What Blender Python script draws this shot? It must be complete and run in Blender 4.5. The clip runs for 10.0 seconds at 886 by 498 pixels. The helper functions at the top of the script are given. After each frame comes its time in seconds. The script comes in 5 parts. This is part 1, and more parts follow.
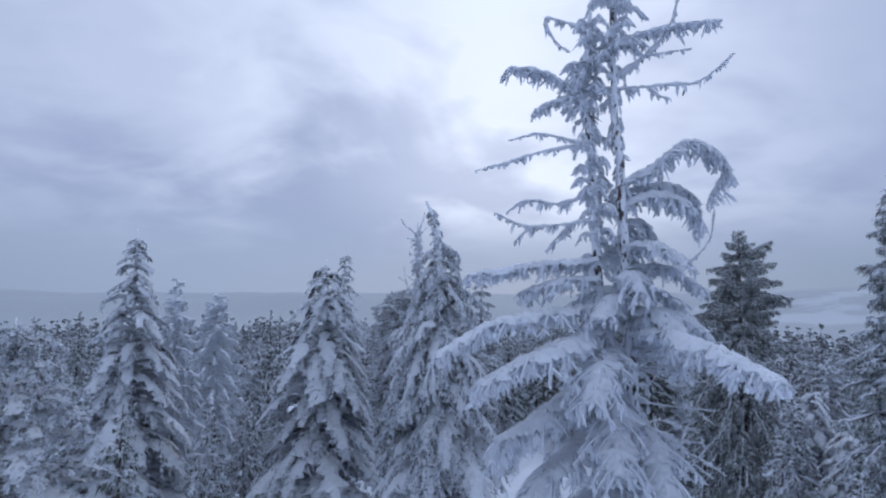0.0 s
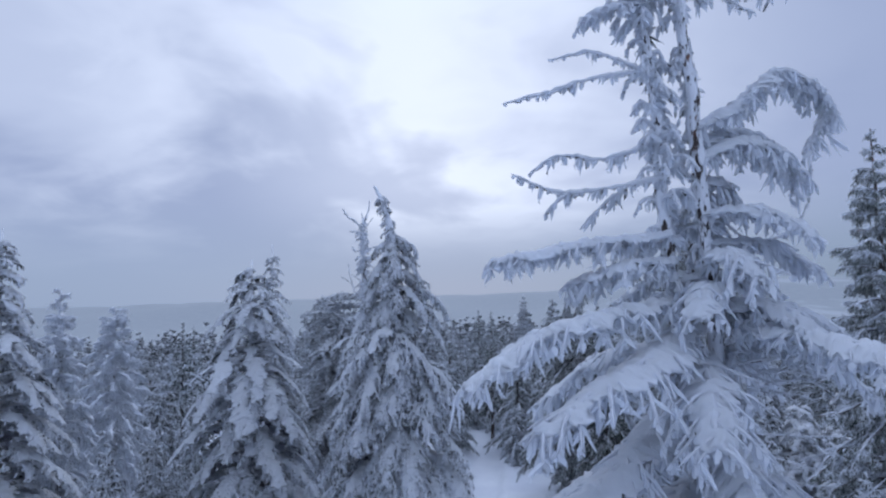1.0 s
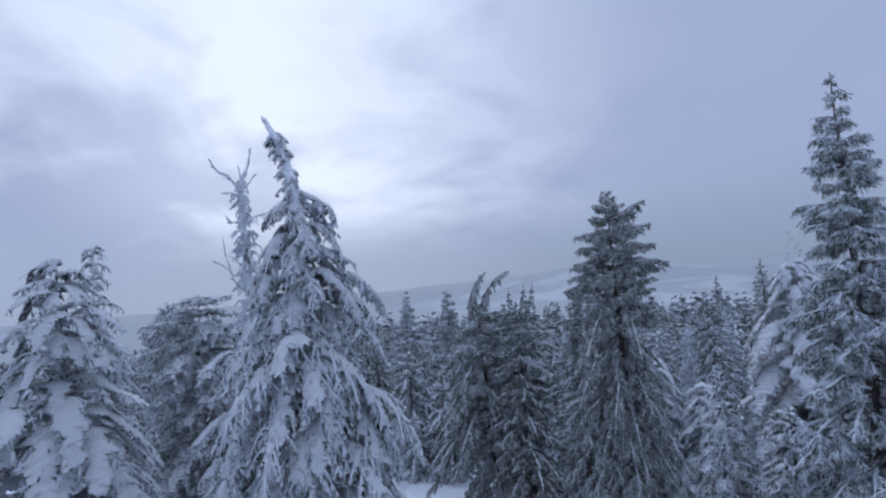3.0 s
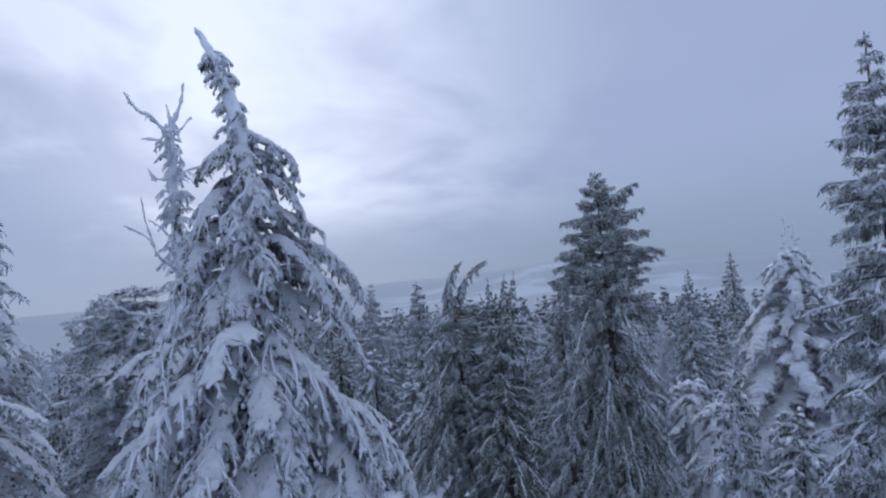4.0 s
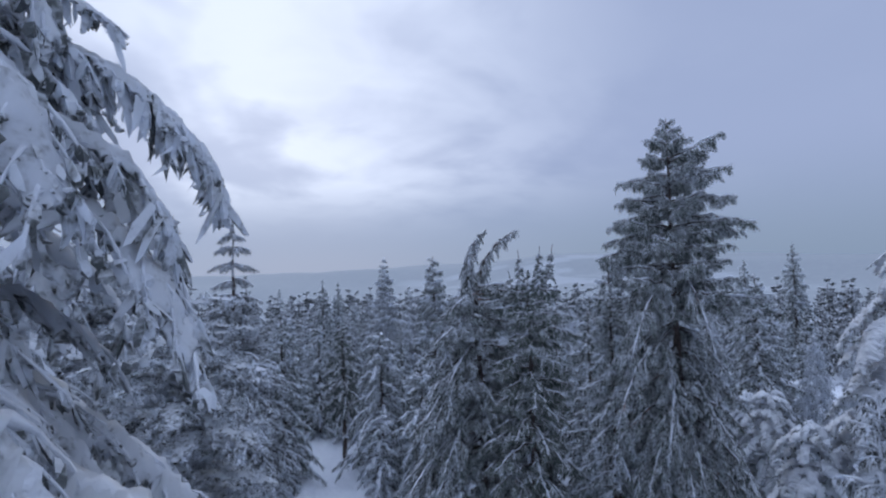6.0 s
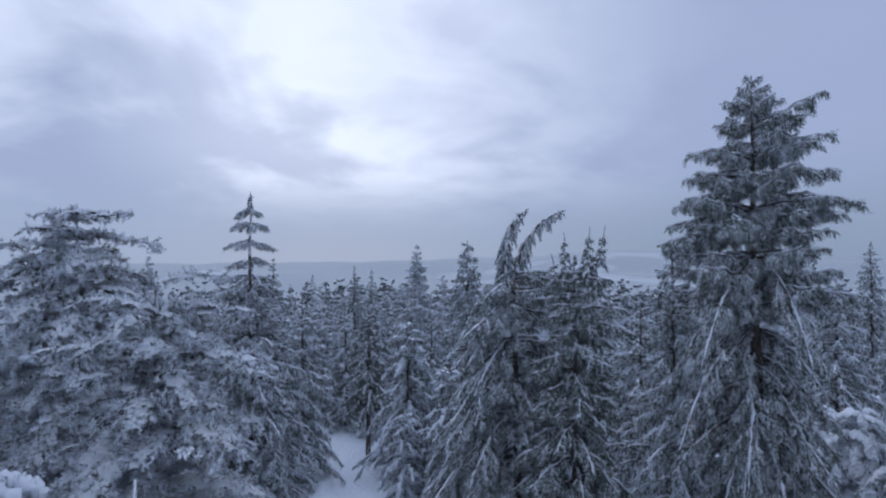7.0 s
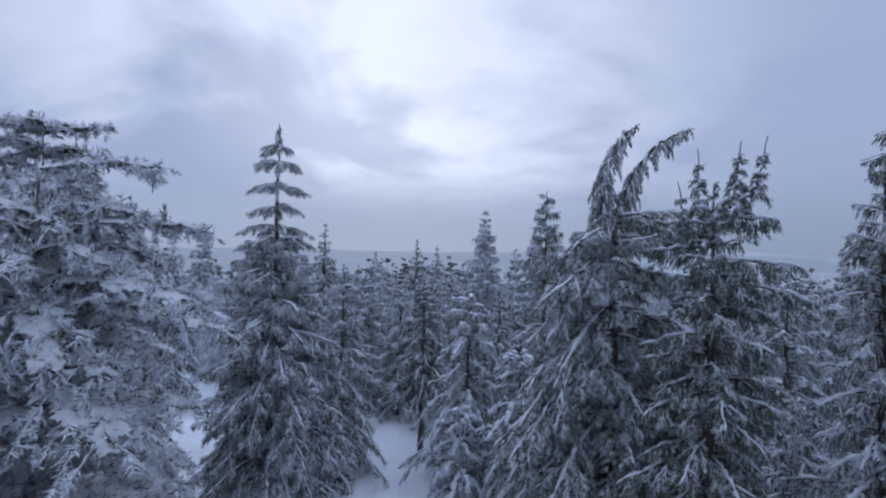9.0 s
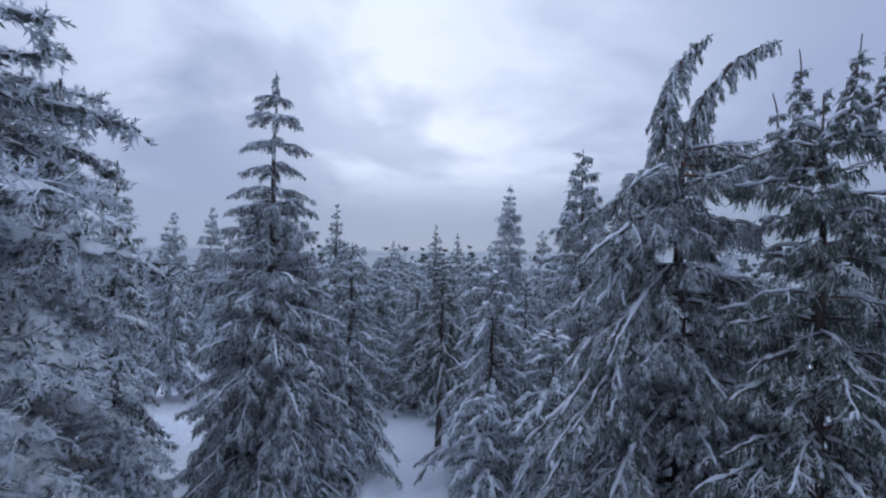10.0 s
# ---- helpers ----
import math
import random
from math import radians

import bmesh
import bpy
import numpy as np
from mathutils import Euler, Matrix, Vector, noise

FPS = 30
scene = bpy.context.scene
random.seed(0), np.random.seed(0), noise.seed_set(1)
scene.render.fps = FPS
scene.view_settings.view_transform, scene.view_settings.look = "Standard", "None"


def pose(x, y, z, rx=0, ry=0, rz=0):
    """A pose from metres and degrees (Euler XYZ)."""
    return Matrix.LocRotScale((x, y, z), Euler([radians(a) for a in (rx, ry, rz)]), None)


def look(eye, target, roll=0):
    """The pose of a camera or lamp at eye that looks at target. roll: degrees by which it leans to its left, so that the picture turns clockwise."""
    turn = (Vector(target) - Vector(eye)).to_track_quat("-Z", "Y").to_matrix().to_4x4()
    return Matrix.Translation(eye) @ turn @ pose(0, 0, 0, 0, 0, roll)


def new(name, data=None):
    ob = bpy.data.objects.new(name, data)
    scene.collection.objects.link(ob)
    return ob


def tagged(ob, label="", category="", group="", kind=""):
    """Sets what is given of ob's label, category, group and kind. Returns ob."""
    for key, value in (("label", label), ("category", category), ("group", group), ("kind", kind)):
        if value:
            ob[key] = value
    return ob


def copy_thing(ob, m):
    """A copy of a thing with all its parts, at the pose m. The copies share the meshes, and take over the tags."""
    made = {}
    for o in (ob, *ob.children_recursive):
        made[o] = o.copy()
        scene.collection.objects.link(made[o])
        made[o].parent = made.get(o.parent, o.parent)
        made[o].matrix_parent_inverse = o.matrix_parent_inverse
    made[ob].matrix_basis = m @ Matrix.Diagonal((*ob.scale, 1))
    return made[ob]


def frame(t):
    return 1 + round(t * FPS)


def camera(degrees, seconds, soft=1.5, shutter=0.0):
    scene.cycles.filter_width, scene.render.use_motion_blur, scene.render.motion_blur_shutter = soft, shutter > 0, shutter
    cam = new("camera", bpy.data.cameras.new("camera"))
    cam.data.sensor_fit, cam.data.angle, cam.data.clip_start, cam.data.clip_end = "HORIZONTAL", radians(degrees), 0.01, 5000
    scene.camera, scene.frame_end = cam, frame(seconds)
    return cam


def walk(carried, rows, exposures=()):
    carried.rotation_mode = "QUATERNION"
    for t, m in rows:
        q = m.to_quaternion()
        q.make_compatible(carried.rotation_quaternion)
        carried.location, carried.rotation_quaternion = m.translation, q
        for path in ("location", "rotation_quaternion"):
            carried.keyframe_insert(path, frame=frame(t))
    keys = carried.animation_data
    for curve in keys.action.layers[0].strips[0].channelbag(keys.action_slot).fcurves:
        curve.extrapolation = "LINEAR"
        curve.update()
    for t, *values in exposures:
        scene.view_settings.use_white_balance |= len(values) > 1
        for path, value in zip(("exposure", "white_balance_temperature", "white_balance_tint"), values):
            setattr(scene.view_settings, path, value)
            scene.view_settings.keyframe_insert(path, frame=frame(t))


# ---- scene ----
cam = camera(77.0, 10.0, 2.2)
PATH = [
    (0, (-0.492, -1.430, 10.217), (-0.437, 0.563, 10.376), 0.80),
    (0.5, (-0.882, -0.118, 10.195), (-0.690, 1.866, 10.361), -0.20),
    (1, (-1.232, 1.177, 10.170), (-0.897, 3.142, 10.336), -1.40),
    (1.5, (-1.510, 2.440, 10.145), (-1.035, 4.376, 10.306), -2.40),
    (2, (-1.743, 3.603, 10.055), (-1.132, 5.500, 10.215), -3.60),
    (2.5, (-1.846, 4.745, 10.000), (-1.119, 6.602, 10.152), -4.40),
    (4, (-1.288, 8.274, 9.714), (-0.331, 10.026, 9.830), -4.70),
    (4.5, (-0.796, 9.286, 9.614), (0.168, 11.036, 9.716), -4.30),
    (5, (-0.207, 10.262, 9.501), (0.746, 12.018, 9.590), -3.70),
    (5.5, (0.395, 11.183, 9.383), (1.316, 12.957, 9.462), -2.90),
    (7, (2.147, 14.088, 8.948), (2.885, 15.947, 8.994), -0.20),
    (7.5, (2.690, 15.079, 8.745), (3.354, 16.965, 8.779), 0.50),
    (8, (3.168, 16.115, 8.482), (3.764, 18.023, 8.505), 1.00),
    (8.5, (3.581, 17.155, 8.149), (4.116, 19.082, 8.167), 1.30),
    (9, (3.901, 18.241, 7.778), (4.386, 20.181, 7.792), 1.40),
    (9.5, (4.189, 19.338, 7.354), (4.634, 21.288, 7.367), 1.50),
    (10, (4.475, 20.407, 6.895), (4.888, 22.364, 6.907), 1.40),
]
walk(cam, [(t, look(eye, target, roll)) for t, eye, target, roll in PATH])

# ---- sky, sun and exposure ----
SUN_AZ, SUN_EL = radians(10.0), radians(21.0)      # azimuth from +y towards +x
sun_way = Vector((math.sin(SUN_AZ) * math.cos(SUN_EL), math.cos(SUN_AZ) * math.cos(SUN_EL), math.sin(SUN_EL)))


class Nodes:
    """A short way of writing node trees."""

    def __init__(self, tree):
        self.tree = tree
        tree.nodes.clear()

    def add(self, kind, **settings):
        node = self.tree.nodes.new(kind)
        for key, value in settings.items():
            if key == "operation":
                node.operation = value
            elif key == "data_type":
                node.data_type = value
            elif key == "blend_type":
                node.blend_type = value
        return node

    def link(self, a, b):
        self.tree.links.new(a, b)

    def feed(self, socket, value):
        if hasattr(value, "is_output"):
            self.link(value, socket)
        else:
            socket.default_value = value

    def maths(self, operation, a, b=0.0, clamp=False):
        node = self.add("ShaderNodeMath", operation=operation)
        node.use_clamp = clamp
        self.feed(node.inputs[0], a)
        self.feed(node.inputs[1], b)
        return node.outputs[0]

    def mix(self, factor, a, b, blend="MIX"):
        node = self.add("ShaderNodeMix", data_type="RGBA", blend_type=blend)
        self.feed(node.inputs[0], factor)
        self.feed(node.inputs[6], a)
        self.feed(node.inputs[7], b)
        return node.outputs[2]

    def noise(self, vector, scale, detail=4.0, rough=0.55, distortion=0.0):
        node = self.add("ShaderNodeTexNoise")
        if vector is not None:
            self.link(vector, node.inputs["Vector"])
        node.inputs["Scale"].default_value = scale
        node.inputs["Detail"].default_value = detail
        node.inputs["Roughness"].default_value = rough
        node.inputs["Distortion"].default_value = distortion
        return node.outputs["Fac"]

    def span(self, value, low, high, to_low=0.0, to_high=1.0):
        node = self.add("ShaderNodeMapRange")
        node.interpolation_type = "SMOOTHSTEP"
        self.link(value, node.inputs["Value"])
        for key, v in (("From Min", low), ("From Max", high), ("To Min", to_low), ("To Max", to_high)):
            node.inputs[key].default_value = v
        return node.outputs["Result"]


def build_world():
    world = bpy.data.worlds.new("overcast_sky")
    scene.world = world
    world.use_nodes = True
    n = Nodes(world.node_tree)
    way = n.add("ShaderNodeTexCoord").outputs["Generated"]
    xyz = n.add("ShaderNodeSeparateXYZ")
    n.link(way, xyz.inputs[0])
    x, y, z = xyz.outputs
    # cloud deck seen in perspective
    lift = n.maths("ADD", n.maths("MAXIMUM", z, 0.0), 0.26)
    deck = n.add("ShaderNodeCombineXYZ")
    n.link(n.maths("DIVIDE", x, lift), deck.inputs[0])
    n.link(n.maths("DIVIDE", y, lift), deck.inputs[1])
    deck.inputs[2].default_value = 3.7
    big = n.noise(deck.outputs[0], 1.15, 4.0, 0.5, 0.5)
    fine = n.noise(deck.outputs[0], 3.4, 4.0, 0.5, 0.3)
    dot = n.add("ShaderNodeVectorMath")
    dot.operation = "DOT_PRODUCT"
    n.link(way, dot.inputs[0])
    dot.inputs[1].default_value = sun_way
    glow = n.span(dot.outputs["Value"], 0.90, 0.998)
    thin = n.add("ShaderNodeVectorMath")
    thin.operation = "DOT_PRODUCT"
    n.link(way, thin.inputs[0])
    thin.inputs[1].default_value = (-0.08, 0.96, 0.27)      # the cloud is thinnest to one side of the sun
    wide = n.span(thin.outputs["Value"], 0.60, 0.99)
    cloud = n.maths("ADD", n.maths("MULTIPLY", big, 0.75), n.maths("MULTIPLY", fine, 0.3))
    light = n.span(cloud, 0.40, 0.64)
    amount = n.maths("MULTIPLY", light, n.maths("ADD", n.maths("MULTIPLY", wide, 0.78), 0.04))
    amount = n.maths("ADD", amount, n.maths("MULTIPLY", glow, 0.40), clamp=True)
    # thicker, darker banks high up on both sides of the bright gap
    for bank, weight in (((-0.24, 0.87, 0.43), 0.18), ((0.42, 0.79, 0.45), 0.20), ((-0.55, 0.74, 0.39), 0.42)):
        near = n.add("ShaderNodeVectorMath")
        near.operation = "DOT_PRODUCT"
        n.link(way, near.inputs[0])
        near.inputs[1].default_value = Vector(bank).normalized()
        ragged = n.maths("ADD", near.outputs["Value"], n.maths("MULTIPLY", n.maths("SUBTRACT", fine, 0.5), 0.12))
        amount = n.maths("MULTIPLY", amount, n.maths("SUBTRACT", 1.0, n.maths("MULTIPLY", n.span(ragged, 0.94, 0.995), weight)))
    # the deck thins into grey mist towards the horizon
    low = n.span(z, 0.02, 0.17)
    amount = n.maths("MULTIPLY", amount, low)
    deck_colour = n.mix(amount, (0.336, 0.411, 0.630, 1), (0.795, 0.890, 1.12, 1))
    # an overcast deck is brightest overhead
    deck_colour = n.mix(n.span(z, 0.43, 0.72), deck_colour, (0.87, 1.05, 1.47, 1))
    mist = n.mix(wide, (0.235, 0.315, 0.455, 1), (0.305, 0.395, 0.580, 1))
    colour = n.mix(n.span(z, -0.02, 0.21), mist, deck_colour)
    sky = n.add("ShaderNodeTexSky")
    sky.sky_type = "NISHITA"
    sky.sun_disc = False
    sky.sun_elevation, sky.sun_rotation = SUN_EL, SUN_AZ
    haze = n.add("ShaderNodeBackground")
    n.link(sky.outputs[0], haze.inputs[0])
    haze.inputs[1].default_value = 0.002
    clouds = n.add("ShaderNodeBackground")
    n.link(colour, clouds.inputs[0])
    clouds.inputs[1].default_value = 1.0
    both = n.add("ShaderNodeAddShader")
    n.link(haze.outputs[0], both.inputs[0])
    n.link(clouds.outputs[0], both.inputs[1])
    out = n.add("ShaderNodeOutputWorld")
    n.link(both.outputs[0], out.inputs[0])


build_world()
sun_data = bpy.data.lights.new("sun", "SUN")
sun_data.energy, sun_data.angle, sun_data.color = 0.5, radians(25), (1.0, 0.97, 0.93)
sun = new("sun", sun_data)
sun.matrix_world = look((0, 0, 60), Vector((0, 0, 60)) - sun_way)


# ---- materials ----
def material(name, rough=0.8):
    m = bpy.data.materials.new(name)
    m.use_nodes = True
    n = Nodes(m.node_tree)
    shader = n.add("ShaderNodeBsdfPrincipled")
    shader.inputs["Roughness"].default_value = rough
    out = n.add("ShaderNodeOutputMaterial")
    n.link(shader.outputs[0], out.inputs[0])
    return m, n, shader


def bump(n, shader, height, strength, distance):
    b = n.add("ShaderNodeBump")
    b.inputs["Strength"].default_value = strength
    b.inputs["Distance"].default_value = distance
    n.link(height, b.inputs["Height"])
    n.link(b.outputs[0], shader.inputs["Normal"])


def glow_through(n, shader, amount, colour):
    """Thin ice and snow let light through from behind."""
    thin = n.add("ShaderNodeBsdfTranslucent")
    thin.inputs["Color"].default_value = colour
    both = n.add("ShaderNodeMixShader")
    n.feed(both.inputs[0], amount)
    n.link(shader.outputs[0], both.inputs[1])
    n.link(thin.outputs[0], both.inputs[2])
    for node in n.tree.nodes:
        if node.bl_idname == "ShaderNodeOutputMaterial":
            n.link(both.outputs[0], node.inputs[0])


def snow_material():
    m, n, s = material("snow", 0.65)
    place = n.add("ShaderNodeTexCoord").outputs["Object"]
    a = n.noise(place, 1.3, 4)
    b = n.noise(place, 22, 4)
    c = n.mix(n.span(a, 0.3, 0.7), (0.74, 0.77, 0.83, 1), (0.86, 0.88, 0.91, 1))
    c = n.mix(n.span(b, 0.35, 0.75, 0.0, 0.35), c, (0.66, 0.70, 0.78, 1))
    n.link(c, s.inputs["Base Color"])
    bump(n, s, n.maths("ADD", b, n.noise(place, 70, 3)), 0.5, 0.02)
    glow_through(n, s, 0.30, (0.80, 0.84, 0.90, 1))
    return m


def rime_material(name, bare, cover):
    """Frosted needles: hoar over dark twigs, patchy at two scales and more on the faces that look up."""
    m, n, s = material(name, 0.75)
    place = n.add("ShaderNodeTexCoord").outputs["Object"]
    geo = n.add("ShaderNodeNewGeometry")
    up = n.add("ShaderNodeSeparateXYZ")
    n.link(geo.outputs["Normal"], up.inputs[0])
    isle = geo.outputs["Random Per Island"]
    patch = n.noise(place, 1.6, 3)
    grain = n.noise(place, 30, 3)
    want = n.maths("ADD", n.maths("MULTIPLY", up.outputs[2], 0.30), n.maths("MULTIPLY", isle, 0.26))
    want = n.maths("ADD", want, n.maths("MULTIPLY", patch, 0.5))
    want = n.maths("ADD", want, n.maths("MULTIPLY", grain, 0.4))
    blotch = n.noise(place, 12, 2)
    want = n.maths("ADD", want, n.maths("MULTIPLY", n.maths("SUBTRACT", blotch, 0.5), 1.3))
    hoar = n.span(want, 0.95 - cover, 1.40 - cover)
    needle = n.mix(isle, bare, (bare[0] * 1.5, bare[1] * 1.45, bare[2] * 1.35, 1))
    white = n.mix(isle, (0.78, 0.81, 0.86, 1), (0.90, 0.92, 0.94, 1))
    n.link(n.mix(hoar, needle, white), s.inputs["Base Color"])
    bump(n, s, n.maths("ADD", grain, n.noise(place, 75, 2)), 0.25, 0.015)
    glow_through(n, s, n.maths("MULTIPLY", hoar, 0.50), (0.80, 0.84, 0.90, 1))
    return m


def bark_material(name, cover, spots=4.5):
    m, n, s = material(name, 0.9)
    place = n.add("ShaderNodeTexCoord").outputs["Object"]
    stretch = n.add("ShaderNodeMapping")
    stretch.inputs["Scale"].default_value = (1, 1, 0.35)
    n.link(place, stretch.inputs[0])
    scales = n.noise(stretch.outputs[0], 26, 5, 0.65)
    patch = n.noise(stretch.outputs[0], spots, 3)
    wood = n.mix(n.span(scales, 0.3, 0.7), (0.035, 0.030, 0.030, 1), (0.16, 0.12, 0.10, 1))
    wood = n.mix(n.span(n.noise(place, 1.9, 2), 0.6, 0.72), wood, (0.34, 0.17, 0.12, 1))
    hoar = n.span(n.maths("ADD", patch, n.maths("MULTIPLY", scales, 0.5)), 1.0 - cover, 1.12 - cover)
    n.link(n.mix(hoar, wood, (0.78, 0.81, 0.86, 1)), s.inputs["Base Color"])
    bump(n, s, n.maths("ADD", scales, hoar), 0.8, 0.03)
    return m


SNOW = snow_material()
GREEN = (0.084, 0.106, 0.096, 1)
GREY = (0.078, 0.087, 0.089, 1)
NEEDLE_DARK = rime_material("needles_dark", GREEN, 0.36)
NEEDLE_HALF = rime_material("needles_dusted", GREEN, 0.50)
NEEDLE_RIME = rime_material("needles_rimed", GREY, 0.54)
FROSTED = rime_material("needles_frosted", GREY, 0.78)
HOAR = rime_material("hoar_frost", GREY, 1.32)
BARK = bark_material("spruce_bark", 0.16)
BARK_RIME = bark_material("rimed_bark", 0.28)
BARK_WHITE = bark_material("frosted_bark", 0.42)
BARK_PATCHED = bark_material("patchy_rimed_bark", 0.40, 13.0)


def ground_material():
    m, n, s = material("snow_ground", 0.7)
    place = n.add("ShaderNodeTexCoord").outputs["Object"]
    a = n.noise(place, 0.35, 4)
    b = n.noise(place, 5, 5)
    c = n.mix(n.span(a, 0.3, 0.7), (0.66, 0.69, 0.76, 1), (0.76, 0.79, 0.84, 1))
    c = n.mix(n.span(b, 0.55, 0.8, 0.0, 0.3), c, (0.60, 0.64, 0.72, 1))
    n.link(c, s.inputs["Base Color"])
    bump(n, s, b, 0.6, 0.12)
    return m


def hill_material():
    """Winter woods and snowy fields far off, the haze of the air painted into their colours."""
    m, n, s = material("far_hills_hazed", 1.0)
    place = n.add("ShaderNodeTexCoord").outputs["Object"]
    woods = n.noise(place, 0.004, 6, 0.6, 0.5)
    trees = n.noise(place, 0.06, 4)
    # woods paled to low-contrast grey: distance haze put into the base colour
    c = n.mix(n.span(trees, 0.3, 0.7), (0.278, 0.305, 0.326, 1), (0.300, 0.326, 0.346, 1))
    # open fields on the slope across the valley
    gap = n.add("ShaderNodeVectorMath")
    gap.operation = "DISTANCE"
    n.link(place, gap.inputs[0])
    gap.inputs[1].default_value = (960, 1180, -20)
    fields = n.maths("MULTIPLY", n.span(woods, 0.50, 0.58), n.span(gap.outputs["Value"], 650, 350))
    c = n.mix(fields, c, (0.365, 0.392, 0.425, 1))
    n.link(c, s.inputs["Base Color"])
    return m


GROUND_SNOW = ground_material()
HAZED_HILLS = hill_material()


# ---- mesh helpers ----
def mesh_of(name, verts, faces, materials, slots=None, smooth=False):
    """A mesh from arrays of points and of triangles or quads."""
    mesh = bpy.data.meshes.new(name)
    k = faces.shape[1]
    mesh.vertices.add(len(verts))
    mesh.vertices.foreach_set("co", np.asarray(verts, np.float32).ravel())
    mesh.loops.add(faces.size)
    mesh.loops.foreach_set("vertex_index", np.asarray(faces, np.int32).ravel())
    mesh.polygons.add(len(faces))
    mesh.polygons.foreach_set("loop_start", np.arange(0, faces.size, k, dtype=np.int32))
    if slots is not None:
        mesh.polygons.foreach_set("material_index", np.asarray(slots, np.int32))
    mesh.polygons.foreach_set("use_smooth", np.full(len(faces), False) | smooth)
    for m in materials:
        mesh.materials.append(m)
    mesh.update(calc_edges=True)
    return mesh


class Heap:
    """Collects pieces of one mesh."""

    def __init__(self):
        self.v, self.f, self.s, self.even, self.count = [], [], [], [], 0

    def put(self, verts, faces, slots=0, even=False):
        self.v.append(verts)
        self.f.append(faces + self.count)
        self.s.append(np.full(len(faces), slots) if np.isscalar(slots) else slots)
        self.even.append(np.full(len(faces), even))
        self.count += len(verts)

    def mesh(self, name, materials, smooth=False):
        return mesh_of(name, np.concatenate(self.v), np.concatenate(self.f), materials, np.concatenate(self.s), np.concatenate(self.even) | smooth)


def unit(a):
    return a / np.maximum(np.linalg.norm(a, axis=-1, keepdims=True), 1e-9)


def stamp(form, place, x, y, z):
    """Many copies of a small form, each with its own place and axes."""
    verts, faces = form
    k, n = len(place), len(verts)
    out = place[:, None, :] + verts[None, :, 0:1] * x[:, None, :] + verts[None, :, 1:2] * y[:, None, :] + verts[None, :, 2:3] * z[:, None, :]
    return out.reshape(-1, 3), (faces[None] + (np.arange(k) * n)[:, None, None]).reshape(-1, 3)


def tube(points, radii, sides, rng, rough=0.0, flat=1.0):
    """A closed tube of triangles along a line, with lumps."""
    points, radii = np.asarray(points, float), np.asarray(radii, float)
    n = len(points)
    t = unit(np.gradient(points, axis=0))
    ref = np.where(np.abs(t[:, 2:3]) > 0.9, np.array([[1.0, 0, 0]]), np.array([[0, 0, 1.0]]))
    a = unit(np.cross(ref, t))
    b = np.cross(t, a)
    ang = np.arange(sides) * 2 * np.pi / sides
    lump = 1 + rough * rng.uniform(-1, 1, (n, sides))
    ring = points[:, None] + radii[:, None, None] * lump[..., None] * (np.cos(ang)[None, :, None] * a[:, None] + flat * np.sin(ang)[None, :, None] * b[:, None])
    verts = np.concatenate([ring.reshape(-1, 3), points[:1], points[-1:]])
    i, j = np.meshgrid(np.arange(n - 1), np.arange(sides), indexing="ij")
    p, q = i * sides + j, i * sides + (j + 1) % sides
    quads = np.stack([p, q, q + sides, p + sides], -1).reshape(-1, 4)
    k = np.arange(sides)
    caps = np.concatenate([np.stack([np.full(sides, n * sides), (k + 1) % sides, k], -1),
                           np.stack([np.full(sides, n * sides + 1), (n - 1) * sides + k, (n - 1) * sides + (k + 1) % sides], -1)])
    return verts, np.concatenate([quads[:, [0, 1, 2]], quads[:, [0, 2, 3]], caps])


def smooth_line(points, step=0.05):
    """An even, rounded line through a few points."""
    p = np.asarray(points, float)
    p = np.concatenate([2 * p[:1] - p[1:2], p, 2 * p[-1:] - p[-2:-1]])
    out = []
    for i in range(1, len(p) - 2):
        k = max(2, int(np.linalg.norm(p[i + 1] - p[i]) / step))
        t = (np.arange(k) / k)[:, None]
        a, b, c, d = p[i - 1], p[i], p[i + 1], p[i + 2]
        out.append(0.5 * (2 * b + (c - a) * t + (2 * a - 5 * b + 4 * c - d) * t ** 2 + (3 * b - a - 3 * c + d) * t ** 3))
    return np.concatenate(out + [p[-2:-1]])


def spray(rng, sprigs, thick, reach=0.5, loose=0.75):
    """A feathered spruce twig along +x, one long: a spine and side sprigs, each a thin three-sided spike."""
    verts, faces = [], []

    def spike(base, tip, r, whole=False):
        base, tip = np.array(base, float), np.array(tip, float)
        d = unit(tip - base)
        a = unit(np.cross(d, [0.1, 0.2, 1.0]))
        b = np.cross(d, a)
        k = len(verts)
        mid = base + (tip - base) * (0.3 if whole else 0.12)
        verts.extend([mid + r * a, mid + r * (-0.5 * a + 0.87 * b), mid + r * (-0.5 * a - 0.87 * b), tip])
        faces.extend([(k, k + 1, k + 3), (k + 1, k + 2, k + 3), (k + 2, k, k + 3)])
        if whole:
            verts.append(base)
            faces.extend([(k + 1, k, k + 4), (k + 2, k + 1, k + 4), (k, k + 2, k + 4)])

    spike((0, 0, 0), (1, 0, 0), thick * 1.1, sprigs > 3)
    for i in range(sprigs):
        u = 0.08 + 0.72 * i / max(sprigs - 1, 1)
        turn = (0.35 if i % 2 else math.pi - 0.35) + rng.normal(0, loose)
        ln = (reach - 0.6 * reach * u) * rng.uniform(0.65, 1.35)
        d = unit(np.array([rng.uniform(0.55, 1.0), 0.85 * math.cos(turn), 0.55 * math.sin(turn) - 0.25]))
        spike((u, 0, 0), np.array([u, 0, 0]) + d * ln, thick * rng.uniform(0.7, 1.1))
    return np.array(verts), np.array(faces)


